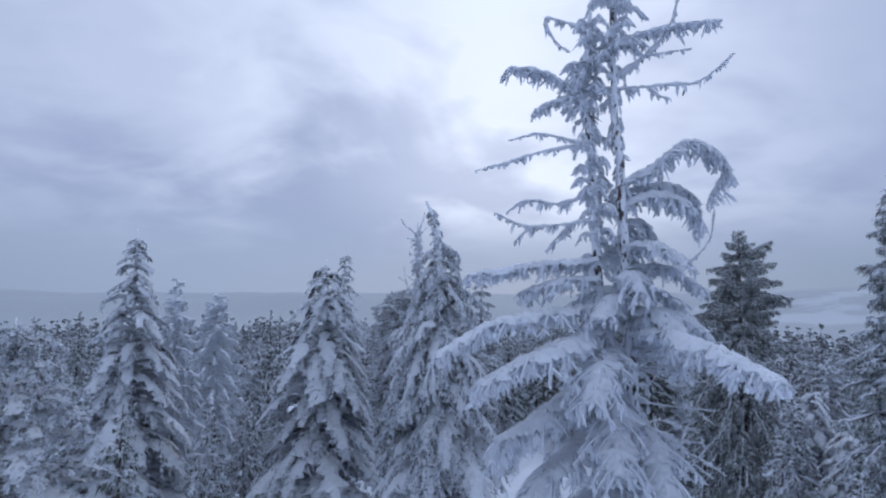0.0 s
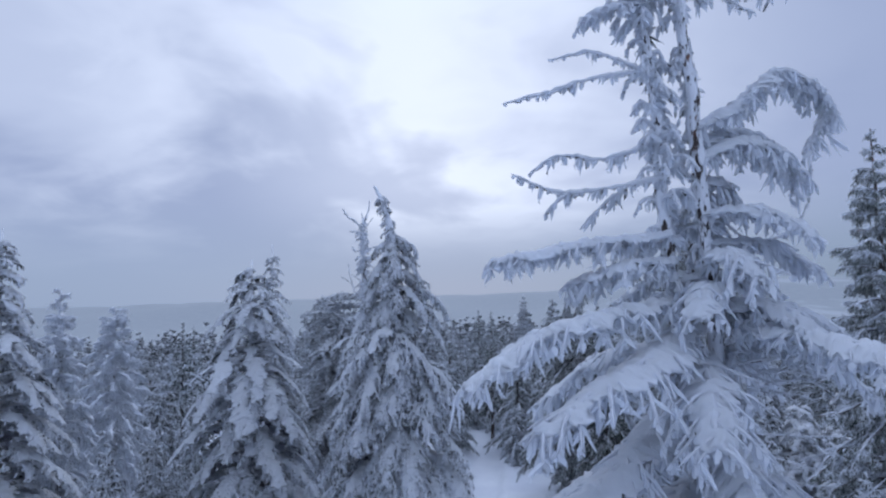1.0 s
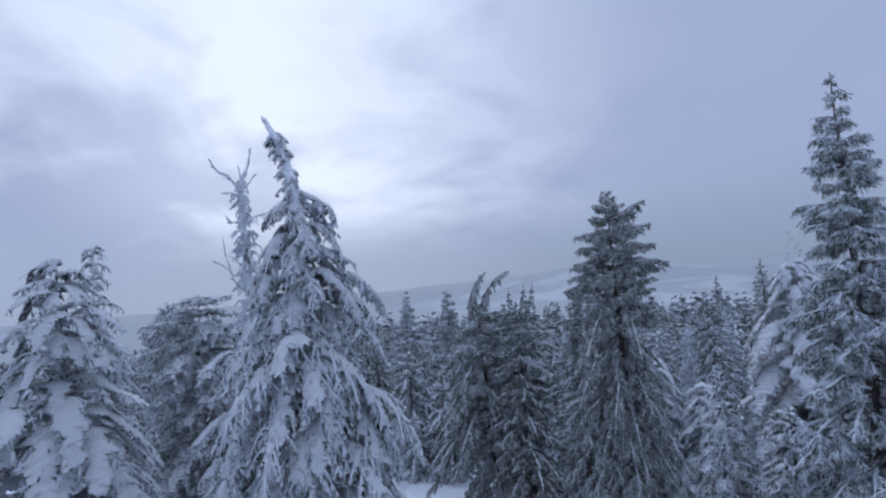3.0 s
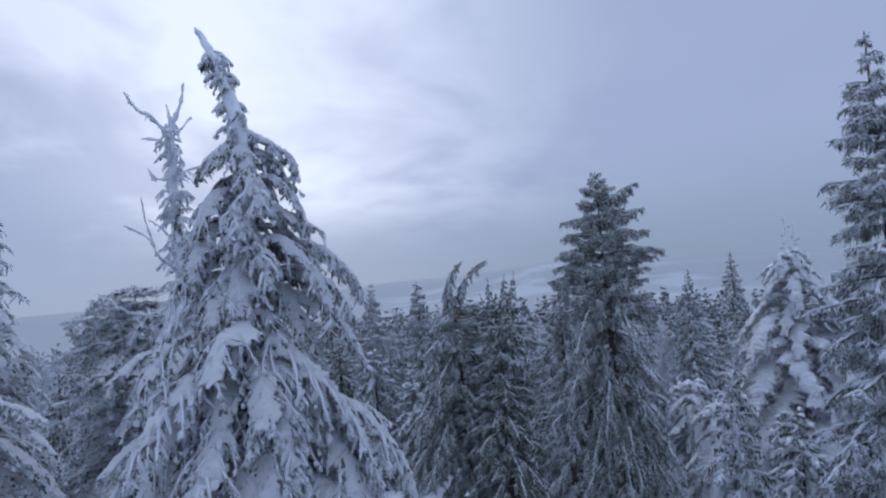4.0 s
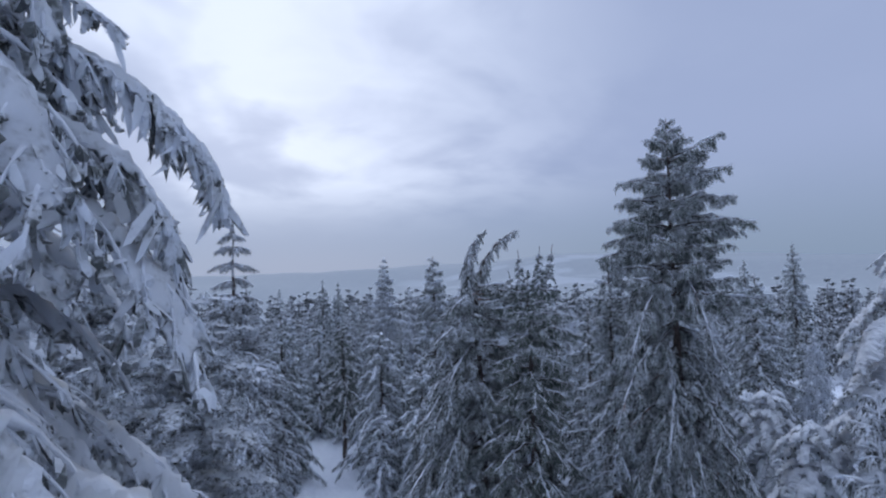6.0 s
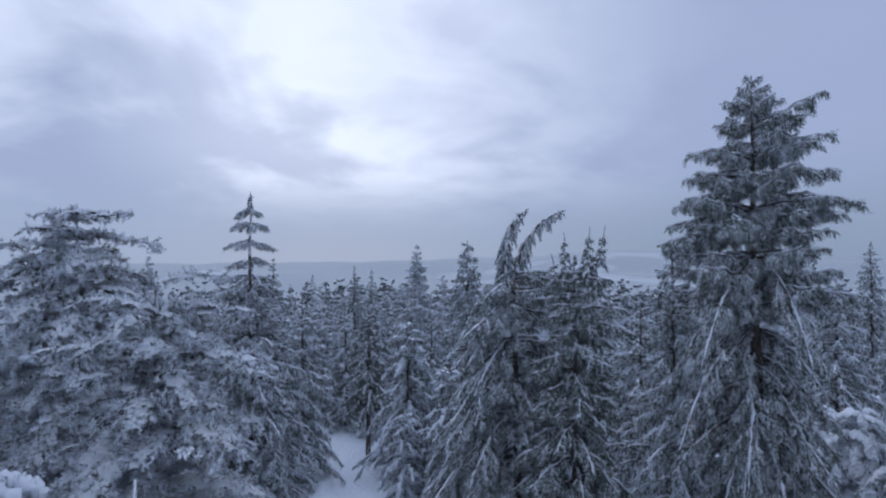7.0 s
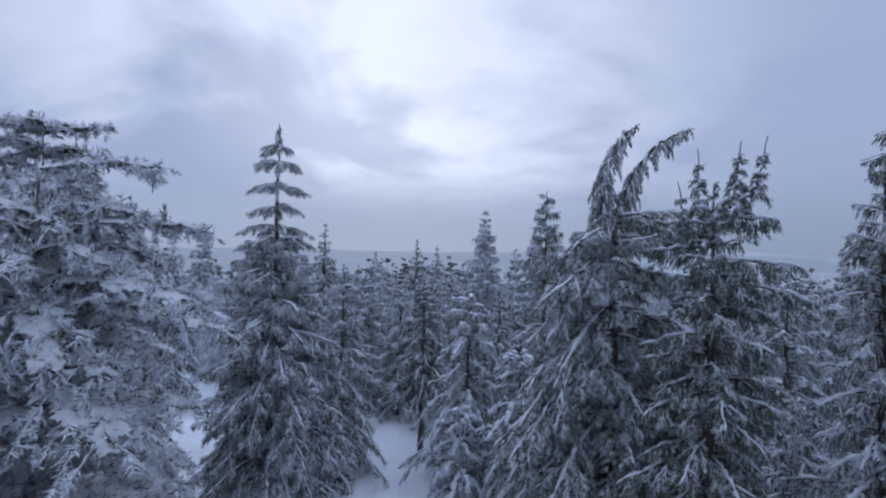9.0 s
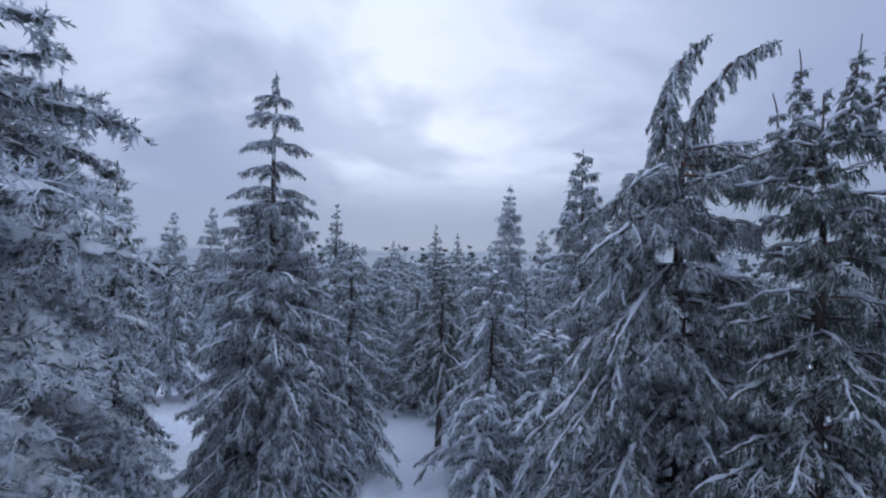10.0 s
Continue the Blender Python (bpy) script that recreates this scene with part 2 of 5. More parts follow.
def lump(rng):
    """A small uneven cushion."""
    bm = bmesh.new()
    bmesh.ops.create_icosphere(bm, subdivisions=1, radius=1.0)
    verts = np.array([v.co[:] for v in bm.verts]) * rng.uniform(0.75, 1.15, (len(bm.verts), 1))
    faces = np.array([[v.index for v in f.verts] for f in bm.faces])
    bm.free()
    return verts, faces


tool = np.random.default_rng(5)
SPRAYS = {"hoar": [spray(tool, 7, 0.058, 0.55, 1.6) for _ in range(6)],
          "mid": [spray(tool, 9, 0.044, 0.55, 0.9) for _ in range(6)],
          "far": [spray(tool, 5, 0.085, 0.5, 1.0) for _ in range(4)]}
LUMPS = [lump(tool) for _ in range(4)]
FINGERS = []
for _ in range(6):
    bend = tool.normal(0, 0.16, (3, 3)) * np.array([[0], [0.7], [1.6]]) * np.array([0, 1, 1])
    FINGERS.append(tube(np.array([[0.0, 0, 0], [0.55, 0, 0], [1.0, 0, 0]]) + bend * 0.6, [0.8, 1.0, 0.5], 3, tool, 0.3))


# ---- spruces ----
class Tree:
    """Gathers wood, frosted needles and snow of one tree; its foot is at the origin."""

    def __init__(self, seed, level="mid", spacing=0.09, twig=0.34, hang=0.5, cap=0.05, cushions=0.1, lean_up=0.1, droop=0.55, lift=0.1, width=1.0, top=0.5, fork=0.0, curtain=0.0, pitch=0.06, fork_cap=0.55, fork_len=0.42, fork_snow=0.3):
        self.rng = np.random.default_rng(seed)
        self.single = False
        self.wood, self.leaf, self.snow, self.pieces = Heap(), Heap(), Heap(), []
        self.level, self.spacing, self.twig, self.hang, self.cap = level, spacing, twig, hang, cap
        self.cushions, self.rise, self.droop, self.lift, self.width, self.top, self.fork = cushions, lean_up, droop, lift, width, top, fork
        self.curtain, self.pitch = curtain, pitch
        self.fork_cap, self.fork_len, self.fork_snow = fork_cap, fork_len, fork_snow

    def stem(self, points, r0, r1, sides=8, rough=0.08):
        points = np.asarray(points, float)
        steps = np.linspace(0, len(points) - 1, 4 * len(points))
        fine = np.stack([np.interp(steps, np.arange(len(points)), points[:, i]) for i in range(3)], -1)
        fine[1:-1, :2] += self.rng.normal(0, 0.012, (len(fine) - 2, 2))
        self.wood.put(*tube(fine, np.linspace(r0, r1, len(fine)), sides, self.rng, rough))

    def bough(self, base, azimuth, length, rise=None, droop=None, lift=None, cap=None, leafy=1.0, cushions=None, twig=None, hang=None, wood=1.0, second=False):
        """One limb with its twigs and the snow that lies on it."""
        rng = self.rng
        rise = self.rise if rise is None else rise
        droop = self.droop if droop is None else droop
        lift = self.lift if lift is None else lift
        cap = self.cap if cap is None else cap
        cushions = self.cushions if cushions is None else cushions
        twig = self.twig if twig is None else twig
        hang = self.hang if hang is None else hang
        n = 9
        s = np.linspace(0, 1, n)
        out = np.array([math.cos(azimuth), math.sin(azimuth), 0.0])
        left = np.array([-out[1], out[0], 0.0])
        sway = rng.normal(0, 0.07) * length
        z = length * (rise * s - droop * s ** 2 + lift * s ** 3) + np.concatenate([[0], rng.normal(0, 0.012 * length, n - 1)])
        reach = length * s * (1 - 0.18 * abs(droop) * s)
        spine = np.asarray(base, float) + out * reach[:, None] + left * (sway * s ** 2)[:, None] + np.array([0, 0, 1.0]) * z[:, None]
        thick = (0.010 + 0.011 * length) * wood
        if second and not self.single:
            self.wood.put(*tube(spine[[0, 4, 8]], np.array([thick, 0.6 * thick, 0.004]), 3, rng, 0.1))
        elif self.level != "far" and not second:
            self.wood.put(*tube(spine, np.linspace(thick, 0.004, n), 4, rng, 0.1))
        # twigs along the limb
        count = max(1 if self.level == "far" else 4, int((0.6 if self.fork and not second else 1.0) * leafy * length / self.spacing) * 2)
        if leafy > 0:
            at = np.clip(rng.uniform(0.06, 1.0, count) ** 0.8, 0.05, 1.0)
            here = np.stack([np.interp(at, s, spine[:, i]) for i in range(3)], -1)
            tang = unit(np.stack([np.interp(at, s, np.gradient(spine[:, i])) for i in range(3)], -1))
            side = unit(np.cross([0, 0, 1.0], tang)) * np.where(np.arange(count) % 2, 1.0, -1.0)[:, None]
            fall = (hang * rng.uniform(0.4, 1.6, count))[:, None]
            d = unit(tang * rng.uniform(0.35, 0.9, count)[:, None] + side * (self.width * rng.uniform(0.1, 0.95, count))[:, None] + np.array([0, 0, -1.0]) * fall)
            size = twig * (0.45 + 0.75 * np.sin(np.pi * np.clip(at, 0.05, 0.97) ** 0.8)) * rng.uniform(0.6, 1.25, count)
            size = np.minimum(size, 0.6 * length + 0.05)
            up = unit(np.array([0, 0, 1.0]) + rng.normal(0, 0.35, (count, 3)))
            y = unit(np.cross(up, d))
            zz = np.cross(d, y)
            # the ones that lie on top of the limb carry the snow
            over = rng.uniform(0, 1, count) < self.top
            d[over] = unit(d[over] * np.array([1, 1, 0.35]))
            here[over] += np.array([0, 0, 0.03]) + rng.uniform(0, 0.03, (over.sum(), 1)) * np.array([0, 0, 1.0])
            y = unit(np.cross(up, d))
            zz = np.cross(d, y)
            slots = over.astype(int)
            size[over] *= 0.8
            pick = rng.integers(0, len(SPRAYS[self.level]), count)
            for k, form in enumerate(SPRAYS[self.level]):
                w = pick == k
                if w.any():
                    q = size[w][:, None]
                    self.leaf.put(*stamp(form, here[w], d[w] * q, y[w] * q, zz[w] * q), slots[w].repeat(len(form[1])))
        if self.curtain and leafy > 0.5:
            self.hanging(spine, s, length)
        # snow along the top and in cushions on the twigs
        if cap > 0:
            u = np.linspace(0.1, 1.0, 3 if self.level == "far" else 4 if second else max(5, min(22, int(length / 0.09))))
            k = np.stack([np.interp(u, s, spine[:, i]) for i in range(3)], -1)
            r = min(cap, 0.02 + 0.12 * length) * (0.25 + 0.75 * np.sin(np.pi * (0.1 + 0.8 * u))) * rng.uniform(0.15, 1.4, len(u))
            k[:, 2] += 0.45 * r + thick
            k += rng.normal(0, 0.25 * cap, k.shape) * np.array([1, 1, 0.4])
            self.snow.put(*tube(k, r, 3 if self.level == "far" else 4 if second else 6, rng, 0.3, 0.75))
        m = rng.poisson(cushions * length / 0.1) if leafy > 0 else 0
        if m:
            at = rng.uniform(0.25, 1.0, m)
            here = np.stack([np.interp(at, s, spine[:, i]) for i in range(3)], -1)
            tang = unit(np.stack([np.interp(at, s, np.gradient(spine[:, i])) for i in range(3)], -1))
            side = unit(np.cross([0, 0, 1.0], tang))
            off = rng.normal(0, 0.25, m)[:, None] * min(twig, 0.4 * length) * min(1.0, 1.2 * self.width)
            here = here + side * off - np.array([0, 0, 1.0]) * np.abs(off) * hang * 0.7 + np.array([0, 0, 0.02])
            q = (rng.uniform(0.5, 1.4, m) * (0.020 + 0.24 * max(cap, 0.02)))[:, None]
            d = unit(tang + side * np.sign(off) * 0.7 - np.array([0, 0, 1.0]) * hang * 0.5)
            y = unit(np.cross([0, 0, 1.0], d))
            self.snow.put(*stamp(LUMPS[int(rng.integers(4))], here, d * q * 1.9, y * q, np.cross(d, y) * q * 0.6))

        if self.fork and not second and leafy > 0.5 and length > 0.55:
            m = max(3, int(length / self.fork))
            for i in range(m):
                u = 0.12 + 0.82 * (i + rng.uniform(0, 1)) / m
                foot = np.array([np.interp(u, s, spine[:, j]) for j in range(3)])
                slope = np.interp(u, s, np.gradient(z)) / max(np.interp(u, s, np.gradient(reach)), 1e-3)
                ln = (0.16 + self.fork_len * length * (1 - u) ** 0.8) * rng.uniform(0.7, 1.2)
                self.bough(foot, azimuth + (1 if i % 2 else -1) * rng.uniform(0.55, 1.15), min(ln, 1.0), 0.55 * slope, 0.10 + 0.22 * hang * rng.uniform(0.4, 1.6), 0.0,
                           self.fork_cap * cap * (rng.uniform(0, 1) < self.fork_snow), 1.1, 0.6 * cushions, twig, hang, 0.6, True)

    def hanging(self, spine, s, length):
        """The close row of needled twigs that hangs from both sides of a limb."""
        rng = self.rng
        count = max(6, int(3.2 * length / self.pitch))
        at = rng.uniform(0.04, 1.0, count)
        here = np.stack([np.interp(at, s, spine[:, i]) for i in range(3)], -1)
        tang = unit(np.stack([np.interp(at, s, np.gradient(spine[:, i])) for i in range(3)], -1))
        side = unit(np.cross([0, 0, 1.0], tang)) * np.where(np.arange(count) % 2, 1.0, -1.0)[:, None]
        d = unit(tang * rng.uniform(0.0, 0.6, count)[:, None] + side * (self.width * rng.uniform(0.0, 0.75, count))[:, None] - np.array([0, 0, 1.0]) * rng.uniform(0.5, 1.4, count)[:, None])
        size = self.curtain * (0.16 + 0.92 * np.sin(np.pi * np.clip(at, 0.05, 0.97) ** 0.85)) * rng.uniform(0.5, 1.3, count)
        size = np.minimum(size, 0.42 * length + 0.03)[:, None]
        # each one a thin three-sided strand that bends down
        w = (self.pitch * 0.30 * rng.uniform(0.6, 1.2, count))[:, None]
        a = unit(np.cross(d, side + rng.normal(0, 0.3, (count, 3))))
        b = np.cross(d, a)
        knee = here + d * size * 0.15
        tip = here + d * size - np.array([0, 0, 1.0]) * size * 0.15
        verts = np.stack([knee + w * a, knee + w * (-0.5 * a + 0.87 * b), knee + w * (-0.5 * a - 0.87 * b), tip], 1).reshape(-1, 3)
        k = (np.arange(count) * 4)[:, None]
        faces = np.concatenate([k + np.array([[i, j, 3]]) for i, j in ((0, 1), (1, 2), (2, 0))])
        self.leaf.put(verts, faces, 0)

    # rime and heavy snow: furred limbs with hanging fingers of frost
    def fringe(self, line, drop, every, wide, spread=0.35, grey=0.25):
        """Fingers of frost that hang in bunches along a line."""
        rng = self.rng
        arc = np.concatenate([[0], np.cumsum(np.linalg.norm(np.diff(line, axis=0), axis=1))])
        count = int(arc[-1] / every)
        if count < 2:
            return
        u = rng.uniform(0.02, 1.0, count)
        here = np.stack([np.interp(u * arc[-1], arc, line[:, i]) for i in range(3)], -1)
        grad = np.gradient(line, axis=0)
        tang = unit(np.stack([np.interp(u * arc[-1], arc, grad[:, i]) for i in range(3)], -1))
        side = unit(np.cross([0, 0, 1.0], tang) + 1e-6)
        bunch = np.clip(0.55 + 0.4 * np.sin(u * arc[-1] * rng.uniform(14, 24) + rng.uniform(0, 6)) + 0.3 * np.sin(u * arc[-1] * rng.uniform(35, 55)), 0.15, 1.2)
        ln = drop * bunch * rng.uniform(0.45, 1.3, count) * np.minimum(1.0, 0.4 + 2.0 * (1 - u))
        d = unit(np.array([0, 0, -1.0]) + tang * rng.uniform(-0.05, 0.5, count)[:, None] + side * rng.normal(0, spread, count)[:, None])
        y = unit(np.cross(tang + rng.normal(0, 0.4, (count, 3)), d))
        z = np.cross(d, y)
        w = (wide * rng.uniform(0.6, 1.4, count))[:, None]
        slot = (rng.uniform(0, 1, count) < grey).astype(int)
        forms = SPRAYS["hoar"] if self.level == "hoar" else FINGERS + SPRAYS["hoar"][:2]
        fingers = 0 if self.level == "hoar" else len(FINGERS)
        if self.level == "hoar":
            # fur all round the twig
            d = unit(tang * rng.uniform(0.3, 1.2, count)[:, None] + rng.normal(0, 0.75, (count, 3)) + np.array([0, 0, -0.18]))
            y = unit(np.cross(rng.normal(0, 1, (count, 3)), d))
            z = np.cross(d, y)
            ln = drop * rng.uniform(0.6, 1.4, count) * np.minimum(1.0, 0.5 + 1.6 * (1 - u))
        pick = rng.integers(0, len(forms), count)
        for k, form in enumerate(forms):
            q = pick == k
            if q.any():
                wide_of = w[q] if k < fingers else (0.75 if fingers else 1.25) * ln[q][:, None]
                self.leaf.put(*stamp(form, here[q], d[q] * ln[q][:, None], y[q] * wide_of, z[q] * wide_of), slot[q].repeat(len(form[1])))

    def icy(self, points, r0, r1, drop=0.15, every=0.022, wide=0.015, spread=0.35, grey=0.25, sides=6, step=0.05, core=True):
        """A limb furred with rime, given by a few points."""
        rng = self.rng
        line = smooth_line(points, step)
        n = len(line)
        line[1:-1] += rng.normal(0, 0.10 * r0, (n - 2, 3))
        u = np.linspace(0, 1, n)
        swell = 0.78 + 0.22 * np.sin(u * rng.uniform(8, 22) + rng.uniform(0, 6)) + rng.normal(0, 0.10, n)
        r = (r0 + (r1 - r0) * u) * np.clip(swell, 0.45, 1.3)
        r[-1] *= 0.5
        self.snow.put(*tube(line, r, sides, rng, 0.36))
        if core:
            self.wood.put(*tube(line - np.array([0, 0, 0.72]) * r[:, None], 0.5 * r, 4, rng, 0.2))
        self.fringe(line - np.array([0, 0, 0.5]) * r[:, None], drop, every, wide, spread, grey)
        return line

    def fan(self, points, r, breadth, gap=0.11, drop=0.16, every=0.024, wide=0.016, sag=0.4, grey=0.25, spread=0.4, crust=0.0, slot=None, thick=0.035):
        """A heavy bough: a furred limb with furred side twigs that sag on both sides."""
        rng = self.rng
        line = self.icy(points, r, 0.4 * r, drop, every, wide, spread, grey)
        arc = np.concatenate([[0], np.cumsum(np.linalg.norm(np.diff(line, axis=0), axis=1))])
        m = max(3, int(arc[-1] / gap))
        if crust:
            self.drape(line, crust * breadth, thick, sag, slot)
        for i in range(m):
            u = (i + rng.uniform(0.2, 0.9)) / m
            p = np.array([np.interp(u * arc[-1], arc, line[:, k]) for k in range(3)])
            t = unit(np.array([np.interp(u * arc[-1], arc, np.gradient(line[:, k])) for k in range(3)]))
            side = unit(np.cross([0, 0, 1.0], t) + 1e-6)
            for sign in (-1, 1):
                ln = breadth * (0.25 + 0.85 * math.sin(math.pi * min(0.98, 0.12 + 0.80 * u))) * rng.uniform(0.55, 1.2)
                d = unit(t * rng.uniform(0.4, 1.0) + sign * side * rng.uniform(0.45, 1.0) + np.array([0, 0, rng.normal(0, 0.08)]))
                down = np.array([0, 0, -sag * ln])
                self.icy([p, p + 0.5 * ln * d + 0.2 * down, p + ln * d + down * rng.uniform(0.6, 1.4)], 0.34 * r + 0.004, 0.16 * r + 0.003, 0.9 * drop, every, wide, spread, grey, 4, 0.09, False)
    def drape(self, line, breadth, thick, sag, slot=None):
        """The uneven crust of snow or frost that lies over a bough and hangs at its sides."""
        rng = self.rng
        arc = np.concatenate([[0], np.cumsum(np.linalg.norm(np.diff(line, axis=0), axis=1))])
        n, sides = max(6, int(arc[-1] / 0.034)), 18 if self.level == "rime" else 14
        u = np.linspace(0, 1, n)
        at = np.stack([np.interp(u * arc[-1], arc, line[:, k]) for k in range(3)], -1)
        grad = np.gradient(line, axis=0)
        tang = unit(np.stack([np.interp(u * arc[-1], arc, grad[:, k]) for k in range(3)], -1))
        side = unit(np.cross([0, 0, 1.0], tang) + 1e-6)
        up = np.cross(tang, side)
        swell = 0.30 + 0.75 * np.sin(np.pi * np.clip(0.10 + 0.86 * u, 0, 1))
        slow = 0.80 + 0.2 * np.sin(u * arc[-1] * rng.uniform(7, 12) + rng.uniform(0, 6))
        ang = np.arange(sides) * 2 * np.pi / sides
        raw = rng.uniform(0.40, 1.15, (2, n))
        ragged = 0.12 * raw + 0.88 * np.stack([np.convolve(np.pad(q, 2, "edge"), np.ones(5) / 5, "valid") for q in raw])
        ragged = 0.85 + 1.6 * (ragged - 0.8) + 0.10 * np.sin(u * arc[-1] * rng.uniform(55, 85) + np.array([[0], [2]]))
        x = np.cos(ang)[None, :] * (breadth * swell * slow)[:, None]
        x = x * np.where(x > 0, ragged[0][:, None], ragged[1][:, None])
        # bends down to the sides, more at the very edge
        fall = sag * np.abs(x) ** 1.6 / max(breadth, 0.01) ** 0.6
        z = np.sin(ang)[None, :] * thick * (0.4 + 0.6 * swell)[:, None] * rng.uniform(0.25, 1.35, (n, sides)) - fall + rng.normal(0, 0.22 * thick, (n, sides))
        z = z + 0.3 * thick * np.sin(x * rng.uniform(30, 50) + 9 * u[:, None] * arc[-1])
        ring = at[:, None] + x[..., None] * side[:, None] + z[..., None] * up[:, None] + (0.32 * np.abs(x) + rng.normal(0, 0.010, x.shape))[..., None] * tang[:, None]
        verts = np.concatenate([ring.reshape(-1, 3), at[:1], at[-1:]])
        i, j = np.meshgrid(np.arange(n - 1), np.arange(sides), indexing="ij")
        p, q = i * sides + j, i * sides + (j + 1) % sides
        quads = np.stack([p, q, q + sides, p + sides], -1).reshape(-1, 4)
        k = np.arange(sides)
        caps = np.concatenate([np.stack([np.full(sides, n * sides), (k + 1) % sides, k], -1),
                               np.stack([np.full(sides, n * sides + 1), (n - 1) * sides + k, (n - 1) * sides + (k + 1) % sides], -1)])
        faces = np.concatenate([quads[:, [0, 1, 2]], quads[:, [0, 2, 3]], caps])
        if slot is None:
            self.snow.put(verts, faces)
        else:
            self.leaf.put(verts, faces, slot, True)

    def part(self, name, build):
        """What build() grows becomes a part of its own."""
        kept = self.wood, self.leaf, self.snow
        self.wood, self.leaf, self.snow = Heap(), Heap(), Heap()
        self.single = True
        build()
        self.single = False
        for v, f in zip(self.wood.v, self.wood.f):
            self.leaf.put(v, f - f.min(), 2)
        self.pieces.append((name, self.leaf, self.snow))
        self.wood, self.leaf, self.snow = kept

    def limb(self, *a, **k):
        self.part("limb", lambda: self.bough(*a, **k))

    def crown(self, axis, low, radius, power=0.8, whorl=0.34, each=5, top_cut=0.0, **bough):
        """Whorls of limbs up a stem given as points, from a height to its tip."""
        rng = self.rng
        axis = np.asarray(axis, float)
        arc = np.concatenate([[0], np.cumsum(np.linalg.norm(np.diff(axis, axis=0), axis=1))])
        total = arc[-1]
        a = low
        while a < total - 0.06 - top_cut:
            f = (a - low) / max(total - low, 0.01)
            here = np.array([np.interp(a, arc, axis[:, i]) for i in range(3)])
            span = radius * (1 - f) ** power
            turn = rng.uniform(0, 7)
            k = each if span > 0.5 else max(3, each - 2)
            for i in range(k):
                length = max(0.10, span * rng.uniform(0.62, 1.15))
                more = dict(bough)
                if "droop" in more:
                    more["droop"] = more["droop"] * rng.uniform(0.75, 1.25)
                if "droop" not in more:
                    more["droop"] = self.droop * rng.uniform(0.7, 1.3) * (0.45 + 0.75 * (1 - f))
                if "rise" not in more:
                    more["rise"] = self.rise + 0.45 * f ** 2
                self.bough(here + np.array([0, 0, rng.uniform(-0.5, 0.5) * whorl * 0.6]), turn + i * 2 * np.pi / k + rng.normal(0, 0.18), length, **more)
            a += whorl * rng.uniform(0.7, 1.25) * (0.5 + 0.5 * min(1.0, span / 0.9))

    def done(self, place, label, leaf, bark, name="spruce_tree", group="snowy spruces", turn=0.0, top_coat=None):
        root = new(name)
        root.matrix_world = pose(*place, 0, 0, turn)
        for part, heap, mats, smooth in (("trunk", self.wood, [bark], True), ("crown", self.leaf, [leaf, top_coat or leaf], False), ("snow", self.snow, [SNOW], True)):
            if heap.v:
                ob = new(part, heap.mesh(part, mats, smooth))
                ob.parent = root
                if part == "snow":
                    tagged(ob, kind="stuff")
        for part, leafy, snowy in self.pieces:
            ob = new(part, leafy.mesh(part, [leaf, top_coat or leaf, bark]))
            ob.parent = root
            if snowy.v:
                load = tagged(new("snow", snowy.mesh("snow", [SNOW], True)), kind="stuff")
                load.parent = ob
        return tagged(root, label, "tree", group)


def straight(height, lean=(0, 0), n=5):
    return [(lean[0] * (i / (n - 1)) ** 1.5, lean[1] * (i / (n - 1)) ** 1.5, height * i / (n - 1)) for i in range(n)]


def plain_spruce(place, height, radius, seed, label, leaf, level="mid", low=0.12, power=0.8, lean=(0, 0), tips=(), limbs=(), **style):
    """A whole spruce; tips: extra leaders as (height of the fork, sideways x, y, length)."""
    whorl, each = style.pop("whorl", 0.36), style.pop("each", 5)
    t = Tree(seed, level, **style)
    axis = straight(height, lean)
    t.stem(axis, 0.018 * height, 0.012)
    t.crown(axis, low * height, radius, power, whorl, each)
    for z, az, ln, rise in limbs:
        t.limb((0, 0, z), az, ln, rise, 0.12, 0.0, leafy=1.4)
    for z, x, y, ln in tips:
        foot = np.array([lean[0] * (z / height) ** 1.5, lean[1] * (z / height) ** 1.5, z])
        way = [foot, foot + [x, y, 0.35 * ln], foot + [1.25 * x, 1.25 * y, ln]]
        t.stem(way, 0.03, 0.008, 5)
        t.crown(way, 0.2 * ln, 0.34, 1.0, 0.22, 4, top_cut=0.22)
    return t.done(place, label, leaf, BARK if leaf in (NEEDLE_DARK, NEEDLE_HALF) else BARK_WHITE, top_coat=NEEDLE_RIME if leaf is NEEDLE_DARK else HOAR)


# ---- ground, valley and hills: one sheet ----
TRAIL = [(3.4, 22.0), (4.4, 27.0), (5.6, 31.0), (6.5, 34.0), (7.4, 37.0), (8.0, 41.0), (8.2, 43.5)]


def trail_distance(x, y):
    pts = np.array(TRAIL)
    best = np.full(np.shape(x), 1e9)
    for (ax, ay), (bx, by) in zip(pts[:-1], pts[1:]):
        dx, dy = bx - ax, by - ay
        k = np.clip(((x - ax) * dx + (y - ay) * dy) / (dx * dx + dy * dy), 0, 1)
        best = np.minimum(best, np.hypot(x - ax - k * dx, y - ay - k * dy))
    return best


def step(v, a, b):
    k = np.clip((v - a) / (b - a), 0, 1)
    return k * k * (3 - 2 * k)


